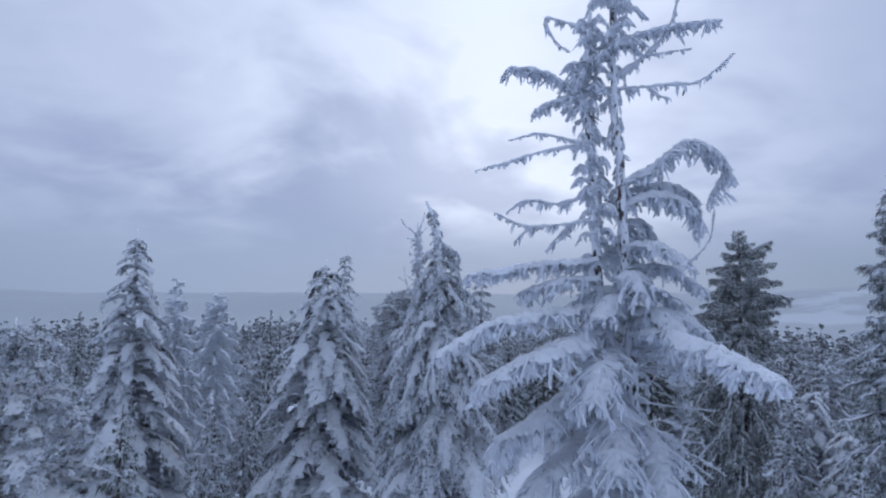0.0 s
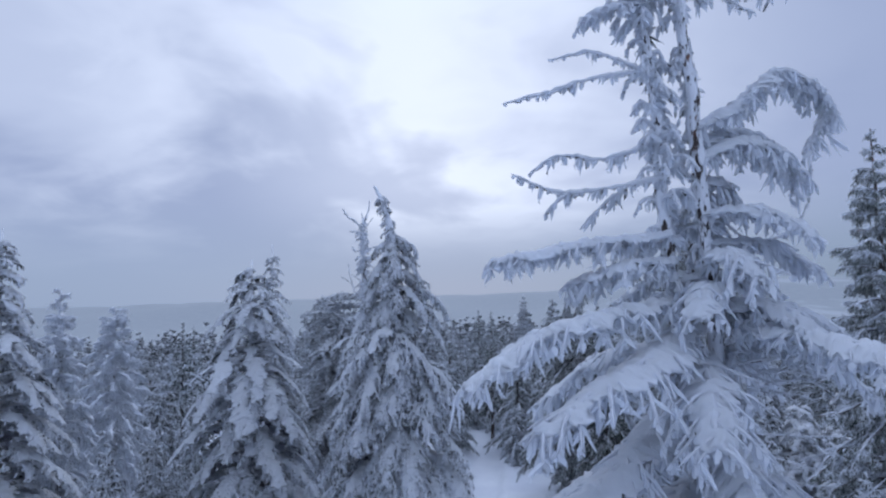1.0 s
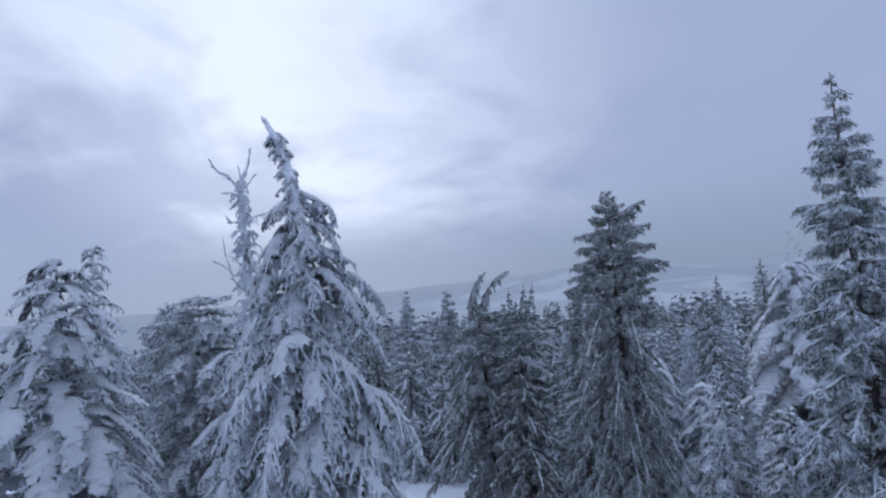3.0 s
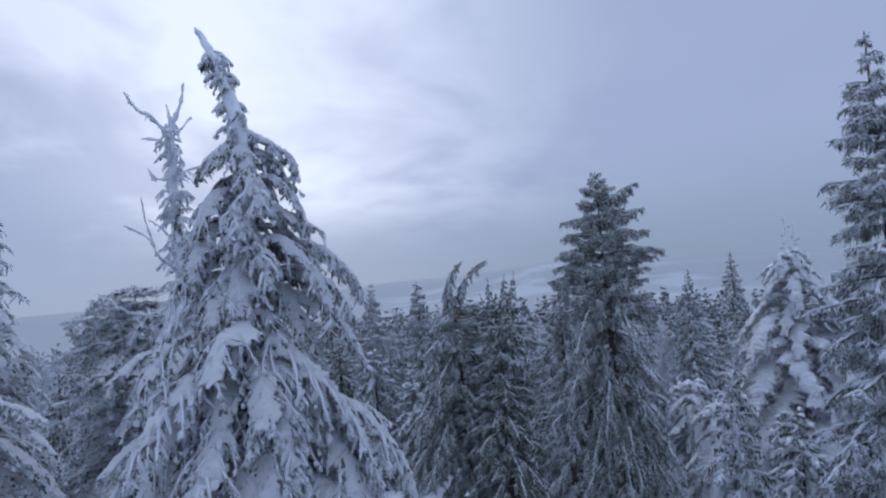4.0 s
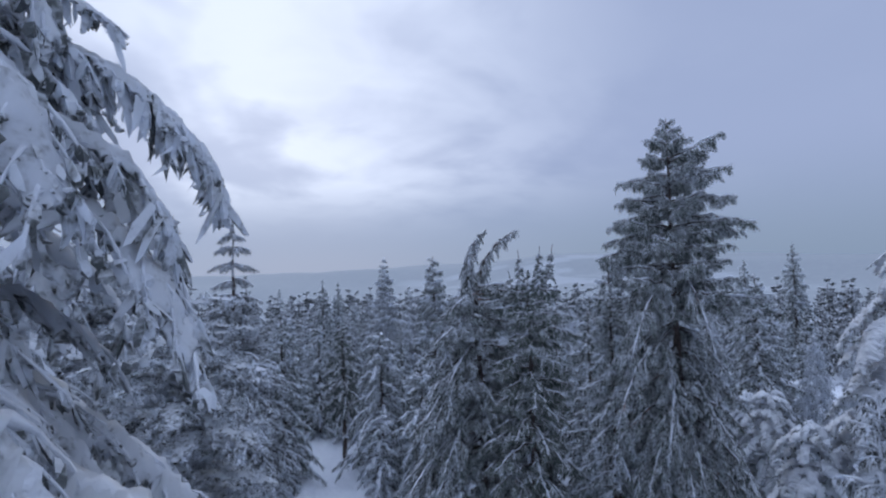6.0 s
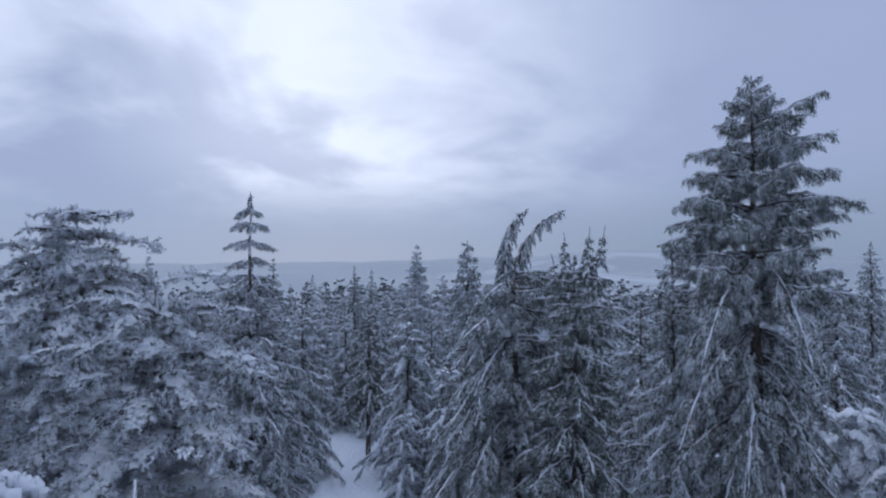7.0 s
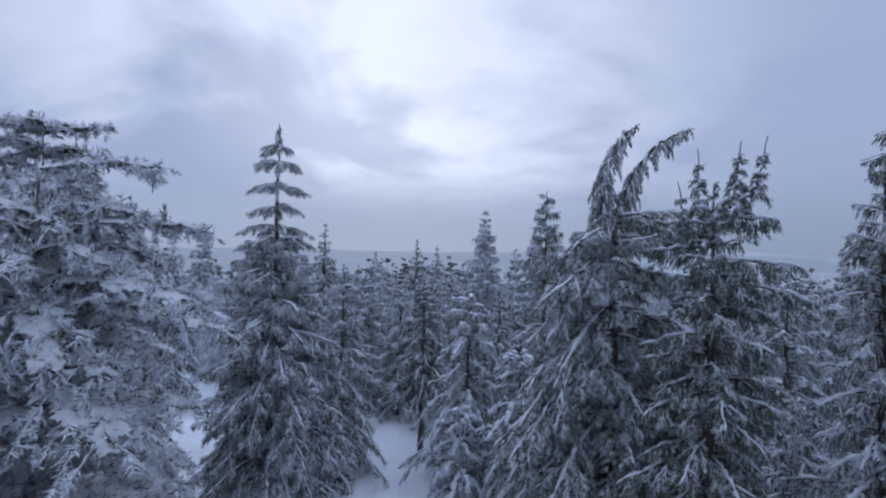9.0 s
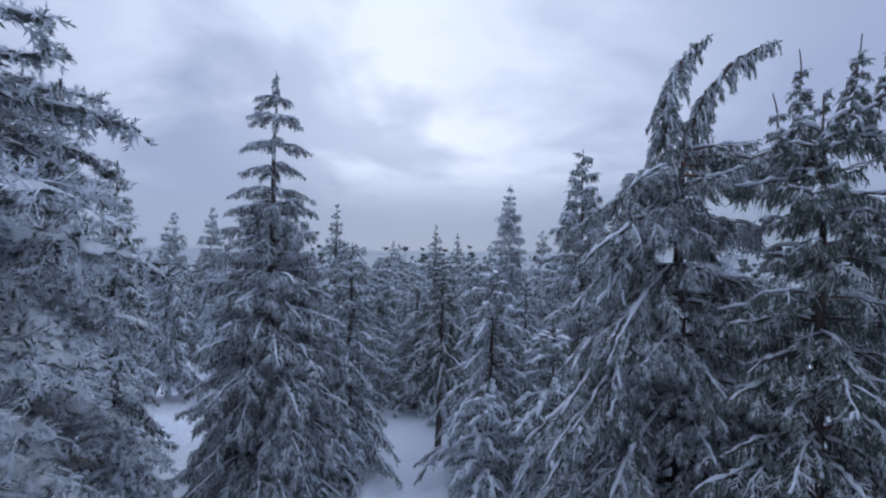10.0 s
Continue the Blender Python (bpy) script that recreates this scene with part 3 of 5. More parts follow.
def ground_height(x, y):
    x, y = np.asarray(x, float), np.asarray(y, float)
    r = np.hypot(x - 5, y - 25)
    turn = np.arctan2(x - 5, y - 25)
    h = 0.10 * np.sin(0.9 * x + 0.4 * y) + 0.09 * np.sin(1.7 * y - 0.6 * x + 1.0) + 0.05 * np.sin(3.1 * x + 2.3 * y)
    h = h * (1 - step(r, 90, 140))
    d = trail_distance(x, y)
    h = h * step(d, 0.8, 2.0) - 0.16 * (1 - step(d, 0.75, 1.25)) + 0.10 * np.exp(-((d - 1.35) / 0.3) ** 2)
    h = h - 0.055 * np.maximum(r - 42, 0) * (1 - step(r, 120, 200)) - 75 * step(r, 95, 520)
    ridge = 0.5 + 0.3 * np.sin(3.1 * turn + 0.6) + 0.16 * np.sin(7.3 * turn + 2) + 0.08 * np.sin(17 * turn)
    rolling = 14 * np.sin(0.006 * x + 1) * np.sin(0.005 * y + 0.4) * step(r, 350, 700)
    h = h + rolling + (54 + 20 * ridge + 50 * np.exp(-((turn - 0.72) / 0.34) ** 2)) * step(r, 700, 2300)
    return h


def build_ground():
    rings = np.concatenate([np.arange(0.6, 40, 0.55), np.geomspace(40, 4700, 90)])
    spokes = 260
    ang = np.arange(spokes) * 2 * np.pi / spokes
    x = 5 + rings[:, None] * np.sin(ang)
    y = 25 + rings[:, None] * np.cos(ang)
    verts = np.stack([x, y, ground_height(x, y)], -1).reshape(-1, 3)
    verts = np.concatenate([verts, [[5, 25, float(ground_height(5, 25))]]])
    i, j = np.meshgrid(np.arange(len(rings) - 1), np.arange(spokes), indexing="ij")
    p, q = i * spokes + j, i * spokes + (j + 1) % spokes
    quads = np.stack([p, p + spokes, q + spokes, q], -1).reshape(-1, 4)
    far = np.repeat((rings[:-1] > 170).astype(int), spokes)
    k = np.arange(spokes)
    fan = np.stack([np.full(spokes, len(verts) - 1), k, (k + 1) % spokes], -1)
    tri = np.concatenate([quads[:, [0, 1, 2]], quads[:, [0, 2, 3]], fan])
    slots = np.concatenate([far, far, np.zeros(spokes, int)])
    ob = new("ground", mesh_of("ground", verts, tri[:, ::-1], [GROUND_SNOW, HAZED_HILLS], slots, True))
    tagged(ob, "snow-covered forest floor with a trodden trail, falling to a hazy wooded valley", "ground", kind="structure")


build_ground()


# ---- the large spruces ----
def near_tree():
    """Tall rime-coated spruce with two stems."""
    t = Tree(11, "rime")
    rng = t.rng
    main = [(0.16, 0, 0), (0.12, 0, 6), (0.10, 0, 8.2), (0.04, 0, 9.6), (-0.02, 0, 10.8), (-0.08, 0, 12.1), (-0.17, 0, 13.5), (-0.15, 0.02, 15.2)]
    second = [(-0.25, 0.15, 0), (-0.30, 0.12, 7), (-0.33, 0.1, 10.2), (-0.40, 0.08, 11.3), (-0.47, 0.06, 12.3), (-0.53, 0.05, 13.1), (-0.45, 0.05, 14.2)]
    t.stem(main, 0.11, 0.035, 10, 0.16)
    t.stem(second, 0.075, 0.03, 8, 0.16)

    def along(stem, z):
        q = np.array(stem)
        return np.array([np.interp(z, q[:, 2], q[:, 0]), np.interp(z, q[:, 2], q[:, 1]), z])

    def bare(*points, r=0.032, drop=0.11, every=0.026, grey=0.3):
        t.part("limb", lambda: t.icy(points, r, 0.5 * r, drop, 0.6 * every, 0.019, 0.45, grey))

    def bough(*points, r=0.045, breadth=0.3, drop=0.16, gap=0.12, sag=0.4):
        t.part("limb", lambda: t.fan(points, r, breadth, 0.8 * gap, drop, 0.020, 0.019, sag, 0.12, 0.6, 0.72, 0, 0.7 * r))

    # upper limbs of the weaker stem
    bare((-0.40, 0, 13.85), (-0.84, -0.1, 13.98), (-1.12, -0.1, 14.01), (-0.98, -0.1, 13.70), (-0.77, -0.1, 13.55), r=0.036, drop=0.10)
    bough((-0.53, 0, 12.95), (-1.09, -0.15, 13.20), (-1.58, -0.15, 13.28), (-1.71, -0.15, 13.15), r=0.05, breadth=0.20, drop=0.15)
    bough((-0.53, 0, 13.0), (-0.94, -0.15, 12.86), (-1.28, -0.15, 12.69), r=0.05, breadth=0.22, drop=0.13)
    bare((-0.47, 0, 12.27), (-1.19, -0.25, 12.35), (-1.64, -0.25, 12.26), r=0.03, drop=0.07)
    bare((-0.47, 0, 12.32), (-1.20, -0.3, 12.10), (-1.65, -0.3, 11.95), (-2.09, -0.3, 11.82), r=0.036, drop=0.09)
    bare((-0.42, 0, 11.62), (-0.85, 0.35, 11.52), (-1.25, 0.6, 11.60), (-1.52, 0.75, 11.44), r=0.040, drop=0.15)
    bare((-0.40, 0, 11.26), (-0.82, 0.35, 11.22), (-1.25, 0.6, 11.22), (-1.71, 0.77, 11.44), r=0.036, drop=0.15)
    bare((-0.65, 0.25, 11.23), (-0.80, 0.65, 11.05), (-0.92, 0.88, 10.86), r=0.030, drop=0.16)
    bare((-1.15, 0.55, 11.21), (-1.32, 0.55, 11.10), (-1.45, 0.55, 10.96), r=0.026, drop=0.12)
    # heavy boughs under them
    bough((-0.38, 0, 10.70), (-1.25, 0.05, 10.62), (-2.15, 0.10, 10.46), r=0.05, breadth=0.32, drop=0.17)
    bough((-0.36, 0, 10.45), (-0.90, -0.1, 10.42), (-1.40, 0.1, 10.25), r=0.05, breadth=0.36, drop=0.17)
    bough((-0.35, 0, 10.08), (-1.33, -0.40, 9.97), (-1.92, -0.52, 9.84), (-2.57, -0.65, 9.46), r=0.055, breadth=0.36, drop=0.20)
    bough((-0.2, 0, 9.85), (-1.05, -0.60, 9.60), (-1.58, -0.80, 9.42), (-2.08, -0.95, 9.16), r=0.06, breadth=0.46, drop=0.20)
    bough((-0.3, 0, 9.25), (-1.16, -0.45, 8.80), (-1.79, -0.45, 8.41), r=0.06, breadth=0.50, drop=0.20)
    bough((-0.2, 0, 9.6), (-0.55, -0.7, 9.40), (-0.80, -1.1, 9.0), r=0.06, breadth=0.48, drop=0.20)
    bough((-0.2, 0, 9.0), (-0.45, -0.8, 8.75), (-0.55, -1.25, 8.25), r=0.06, breadth=0.52, drop=0.20)
    bough((-0.1, 0, 8.6), (-0.95, -0.5, 8.25), (-1.70, -0.8, 7.55), r=0.06, breadth=0.55, drop=0.20)
    bough((0.0, 0, 8.7), (0.05, -0.7, 8.45), (0.0, -1.3, 7.9), r=0.06, breadth=0.52, drop=0.20)
    bough((-0.2, 0.1, 9.7), (-0.9, 0.6, 9.5), (-1.4, 1.0, 9.0), r=0.05, breadth=0.45, drop=0.20, gap=0.16)
    bough((-0.2, 0.1, 8.7), (-1.0, 0.5, 8.4), (-1.7, 0.8, 7.8), r=0.05, breadth=0.50, drop=0.20, gap=0.16)
    for i in range(11):
        z, az, ln = rng.uniform(4.6, 8.1), math.pi + rng.uniform(-1.2, 1.9), rng.uniform(1.1, 1.8)
        out = np.array([math.cos(az), math.sin(az), 0])
        t.fan([along(main, z), along(main, z) + 0.55 * ln * out - [0, 0, 0.12], along(main, z) + ln * out - [0, 0, 0.65]], 0.055, 0.5, 0.14, 0.2, 0.028, 0.022, 0.4, 0.12, 0.6, 0.75, 0, 0.04)
    # limbs of the main stem on the other side
    bough((-0.16, 0, 13.75), (0.62, 0, 13.99), (1.39, 0, 14.11), r=0.045, breadth=0.22, drop=0.14)
    bare((-0.12, 0, 13.25), (0.30, 0, 13.57), (0.66, 0, 13.99), (0.79, 0, 14.45), r=0.05, drop=0.10)
    bare((0.30, 0, 13.57), (0.55, -0.05, 13.60), (0.95, -0.05, 13.68), r=0.025, drop=0.07)
    bare((-0.12, 0, 13.09), (0.59, -0.05, 13.15), (1.06, -0.05, 13.22), (1.55, -0.05, 13.62), r=0.034, drop=0.13)
    bare((0.35, -0.02, 13.12), (0.45, -0.1, 12.98), (0.62, -0.1, 12.92), r=0.03, drop=0.10)
    bough((-0.06, 0, 11.75), (0.41, -0.05, 12.03), (0.85, -0.05, 12.36), (1.20, -0.05, 12.24), (1.38, -0.05, 12.0), (1.18, -0.05, 11.6), r=0.05, breadth=0.24, drop=0.20, gap=0.10, sag=0.8)
    bough((-0.06, 0, 11.60), (0.45, 0.2, 11.80), (0.95, 0.3, 11.75), (1.15, 0.3, 11.45), r=0.05, breadth=0.28, drop=0.22, sag=0.8)
    bough((-0.05, 0, 11.45), (0.35, -0.1, 11.62), (0.75, -0.15, 11.50), (0.95, -0.15, 11.25), r=0.05, breadth=0.26, drop=0.22, sag=0.8)
    bough((-0.03, 0, 11.2), (0.25, 0.1, 11.25), (0.5, 0.15, 11.0), r=0.045, breadth=0.2, drop=0.18, sag=0.8)
    bare((0.02, 0, 11.02), (0.43, 0.05, 10.68), (0.86, 0.05, 10.69), (1.18, 0.05, 11.0), (1.27, 0.05, 11.44), r=0.022, drop=0.05)
    bare((0.0, 0, 10.75), (0.40, 0.1, 10.60), (0.85, 0.15, 10.55), r=0.03, drop=0.10)
    bough((0.02, 0, 9.90), (0.20, -0.95, 9.78), (0.30, -1.9, 9.66), (0.32, -2.75, 9.50), r=0.055, breadth=0.34, drop=0.18)
    bough((0.02, 0, 10.05), (0.45, -0.35, 10.02), (0.80, -0.6, 9.8), r=0.05, breadth=0.35, drop=0.18)
    bough((0.02, 0, 10.0), (0.55, 0.25, 9.98), (1.10, 0.4, 9.75), r=0.05, breadth=0.36, drop=0.18)
    for z, az, ln in ((10.9, -0.9, 0.9), (10.6, -0.3, 1.0), (10.5, -1.7, 0.8), (10.3, 0.5, 1.1), (10.2, -2.3, 0.9), (11.1, 0.9, 0.8), (10.0, -1.2, 1.1), (9.6, -0.5, 1.2), (9.5, 0.6, 1.2), (10.8, 1.8, 0.8), (10.3, 2.2, 1.0)):
        out = np.array([math.cos(az), math.sin(az), 0])
        p = along(main, z)
        bough(p, p + 0.55 * ln * out, p + ln * out - [0, 0, 0.3 * ln], r=0.045, breadth=0.34, drop=0.18, gap=0.14)
    # short furred stubs round the stems
    for stem, low, high, many, long in ((second, 11.0, 13.4, 62, 0.34), (second, 13.0, 14.1, 30, 0.42), (main, 13.5, 15.1, 44, 0.45), (second, 9.6, 11.2, 34, 0.30), (main, 10.2, 13.4, 44, 0.24), (main, 8.0, 10.3, 40, 0.26), (second, 8.0, 9.8, 30, 0.26)):
        for i in range(many):
            z, az = rng.uniform(low, high), rng.uniform(0, 2 * math.pi)
            if stem is main and high < 13.5 and math.sin(az) < -0.1:
                az = -az
            ln = long * rng.uniform(0.5, 1.2)
            out = np.array([math.cos(az), math.sin(az), 0])
            p = along(stem, z)
            t.icy([p, p + 0.6 * ln * out + [0, 0, 0.06], p + ln * out - [0, 0, 0.10]], 0.036, 0.018, 0.13, 0.014, 0.020, 0.7, 0.2, 5, 0.05, False)
    # bare frosted twigs low on the main stem
    for i in range(46):
        z, az, ln = rng.uniform(6.4, 9.6), rng.uniform(-1.3, 0.9), rng.uniform(0.5, 1.35)
        out = np.array([math.cos(az), math.sin(az), 0])
        left = np.array([-out[1], out[0], 0])
        p = along(main, z)
        bow, curl = rng.normal(-0.08, 0.12) * ln, rng.normal(0.02, 0.18) * ln
        tip = p + ln * out + [0, 0, curl] + left * rng.normal(0, 0.2)
        mid = p + 0.5 * ln * out + [0, 0, bow]
        t.icy([p, mid, tip], 0.017, 0.008, 0.035, 0.05, 0.010, 0.8, 0.3, 4)
        for k in range(3):
            way = unit(out + left * rng.normal(0, 0.9) + [0, 0, rng.normal(0, 0.5)])
            q = mid + (tip - mid) * rng.uniform(0, 0.8)
            t.icy([q, q + 0.12 * way, q + rng.uniform(0.2, 0.4) * way + [0, 0, rng.normal(0, 0.05)]], 0.010, 0.006, 0.03, 0.06, 0.008, 0.8, 0.3, 4)
    return t.done((2.2, 6.05, 0), "tall spruce in thick white rime with dark twin stems", HOAR, BARK_PATCHED, top_coat=FROSTED)


def laden_tree():
    """The big snow-laden spruce whose leader bends over."""
    t = Tree(21, "frost")
    rng = t.rng
    axis = [(0, 0, 0), (0.04, 0, 5), (0.05, 0, 9), (0.08, 0, 10.9), (0.08, 0.0, 11.6), (-0.02, 0.0, 12.1), (-0.12, 0.02, 12.5), (-0.26, 0.04, 12.8), (-0.34, 0.06, 12.98)]
    t.stem(axis, 0.19, 0.03, 10)

    def stem_at(z):
        q = np.array(axis)
        return np.array([np.interp(z, q[:, 2], q[:, 0]), np.interp(z, q[:, 2], q[:, 1]), z])

    def hung(z, az, ln, fall=0.5, r=0.030, breadth=0.34, gap=0.12, drop=0.18, grey=0.5, every=0.028):
        p = stem_at(z)
        out = np.array([math.cos(az), math.sin(az), 0])
        turn = np.array([-out[1], out[0], 0]) * rng.normal(0, 0.12) * ln
        t.fan([p, p + 0.5 * ln * out + [0, 0, 0.02 * ln], p + 0.85 * ln * out + turn - [0, 0, 0.55 * fall * ln], p + ln * out + 1.4 * turn - [0, 0, 1.15 * fall * ln]],
              r, breadth * ln + 0.08, gap, drop, every, 0.024, 0.55, grey, 0.5, 0.62, 0, 0.026)

    # whorls of hanging boughs, shorter towards the top
    z = 3.2
    while z < 11.5:
        far_reach = np.interp(z, [3, 6.5, 7.8, 9, 10, 11, 11.6], [2.2, 1.75, 1.45, 1.28, 1.08, 0.74, 0.46])
        turn = rng.uniform(0, 7)
        for i in range(6 if z > 6 else 5):
            az = turn + i * 2 * math.pi / (6 if z > 6 else 5) + rng.normal(0, 0.2)
            behind = math.sin(az) > 0.55 or z < 6
            hung(z + rng.uniform(-0.12, 0.12), az, far_reach * rng.uniform(0.72, 1.12), rng.uniform(0.4, 0.75), gap=0.36 if behind else 0.18, every=0.06 if behind else 0.030)
        z += rng.uniform(0.30, 0.44) * (1.0 if z > 6 else 1.5)

    def bough(*points, r=0.06, breadth=0.34, drop=0.19, gap=0.11, sag=0.5, grey=0.3):
        t.part("limb", lambda: t.fan(points, r, breadth, 1.25 * gap, drop, 0.020, 0.023, sag, grey, 0.5, 0.50, 0, 0.6 * r))

    # the shoulder under the leader and the arching boughs of one side
    bough((0.05, 0, 11.78), (0.36, -0.15, 11.58), (0.60, -0.2, 11.40), (0.67, -0.2, 11.16), r=0.06, breadth=0.16, drop=0.26)
    bough((0.05, 0, 11.6), (0.25, 0.1, 11.5), (0.48, 0.15, 11.2), r=0.05, breadth=0.16, drop=0.24)
    bough((0.08, 0, 10.78), (0.52, -0.1, 10.74), (0.75, -0.1, 10.62), (1.0, -0.1, 10.44), r=0.03, breadth=0.10, drop=0.22)
    bough((0.08, 0, 10.30), (0.57, -0.1, 10.36), (0.86, -0.1, 10.33), (1.16, -0.1, 10.11), (1.40, -0.1, 9.80), (1.40, -0.1, 9.62), r=0.03, breadth=0.16, drop=0.26, gap=0.08, sag=1.0, grey=0.4)
    bough((0.08, 0, 10.0), (0.55, -0.2, 10.05), (0.95, -0.25, 9.85), (1.20, -0.25, 9.5), r=0.04, breadth=0.22, drop=0.24, sag=0.8)
    # great aprons of snow on the near side
    bough((0.05, 0, 9.50), (0.12, -0.65, 9.32), (0.52, -0.85, 8.90), (0.90, -0.95, 8.30), (1.12, -0.98, 7.75), r=0.085, breadth=0.48, drop=0.19)
    bough((0.05, 0, 9.30), (0.02, -0.8, 9.05), (0.12, -1.15, 8.45), (0.18, -1.3, 7.7), r=0.075, breadth=0.42, drop=0.19)
    bough((0.0, 0, 9.15), (-0.60, -0.7, 8.98), (-0.98, -0.85, 8.66), (-1.32, -0.95, 8.15), r=0.075, breadth=0.38, drop=0.19)
    bough((0.0, 0, 8.7), (-0.45, -0.9, 8.45), (-0.70, -1.2, 7.95), (-0.85, -1.3, 7.4), r=0.07, breadth=0.42, drop=0.19)
    bough((0.05, 0, 8.6), (0.9, -0.6, 8.45), (1.35, -0.8, 8.0), (1.6, -0.85, 7.45), r=0.07, breadth=0.42, drop=0.19)
    bough((0.05, 0, 8.0), (0.5, -1.0, 7.7), (0.75, -1.5, 7.1), r=0.07, breadth=0.5, drop=0.19)
    bough((0.05, 0, 7.8), (-0.6, -1.0, 7.5), (-0.95, -1.5, 6.9), r=0.07, breadth=0.5, drop=0.19)
    # heads of snow up the front
    bough((0.08, 0, 11.28), (0.04, -0.40, 11.12), (0.06, -0.70, 10.92), (0.10, -0.85, 10.68), r=0.10, breadth=0.24, drop=0.18)
    bough((0.06, 0, 10.80), (-0.10, -0.45, 10.72), (-0.12, -0.74, 10.52), (-0.14, -0.85, 10.35), r=0.09, breadth=0.22, drop=0.18)
    bough((0.06, 0, 10.50), (0.05, -0.45, 10.40), (0.06, -0.80, 10.12), (0.12, -0.95, 9.82), r=0.09, breadth=0.24, drop=0.20)
    bough((0.05, 0, 9.80), (-0.20, -0.50, 9.75), (-0.28, -0.80, 9.45), (-0.26, -0.92, 9.05), r=0.075, breadth=0.24, drop=0.20)
    bough((0.05, 0, 9.9), (-0.45, -0.25, 9.85), (-0.80, -0.3, 9.55), (-0.95, -0.3, 9.2), r=0.06, breadth=0.28, drop=0.20)
    # the crooked leader, knobbed with rime
    t.icy([(0.10, 0, 11.3), (0.06, 0, 11.7), (0.0, 0, 12.05), (-0.06, 0.01, 12.3)], 0.075, 0.045, 0.20, 0.009, 0.022, 1.0, 0.6, 8)
    t.icy([(-0.05, 0.01, 12.25), (-0.12, 0.02, 12.5), (-0.24, 0.04, 12.76), (-0.38, 0.06, 13.02)], 0.05, 0.022, 0.06, 0.02, 0.014, 0.8, 0.3, 7)
    for z, az, ln in ((12.05, 3.0, 0.24), (11.95, -1.4, 0.26), (12.1, 0.2, 0.18), (11.75, -2.2, 0.30), (11.8, 2.8, 0.28), (12.62, 2.9, 0.20), (12.66, 0.1, 0.16), (12.60, -1.5, 0.18), (12.7, 1.4, 0.16), (11.5, 3.2, 0.42), (11.4, -2.5, 0.40)):
        p = stem_at(z)
        out = np.array([math.cos(az), math.sin(az), 0])
        t.icy([p, p + 0.6 * ln * out, p + ln * out - [0, 0, 0.35 * ln]], 0.045, 0.025, 0.13, 0.016, 0.017, 0.6, 0.4)
    for i in range(34):
        p = stem_at(rng.uniform(11.5, 12.75))
        az, ln = rng.uniform(0, 2 * math.pi), rng.uniform(0.10, 0.24)
        out = np.array([math.cos(az), math.sin(az), 0])
        t.icy([p, p + 0.6 * ln * out, p + ln * out - [0, 0, 0.5 * ln]], 0.034, 0.020, 0.13, 0.014, 0.018, 0.6, 0.6, 5, 0.05, False)
    return t.done((-0.2, 15.3, 0), "large spruce bowed under heavy snow, its leader bent over", FROSTED, BARK_WHITE, top_coat=NEEDLE_RIME)


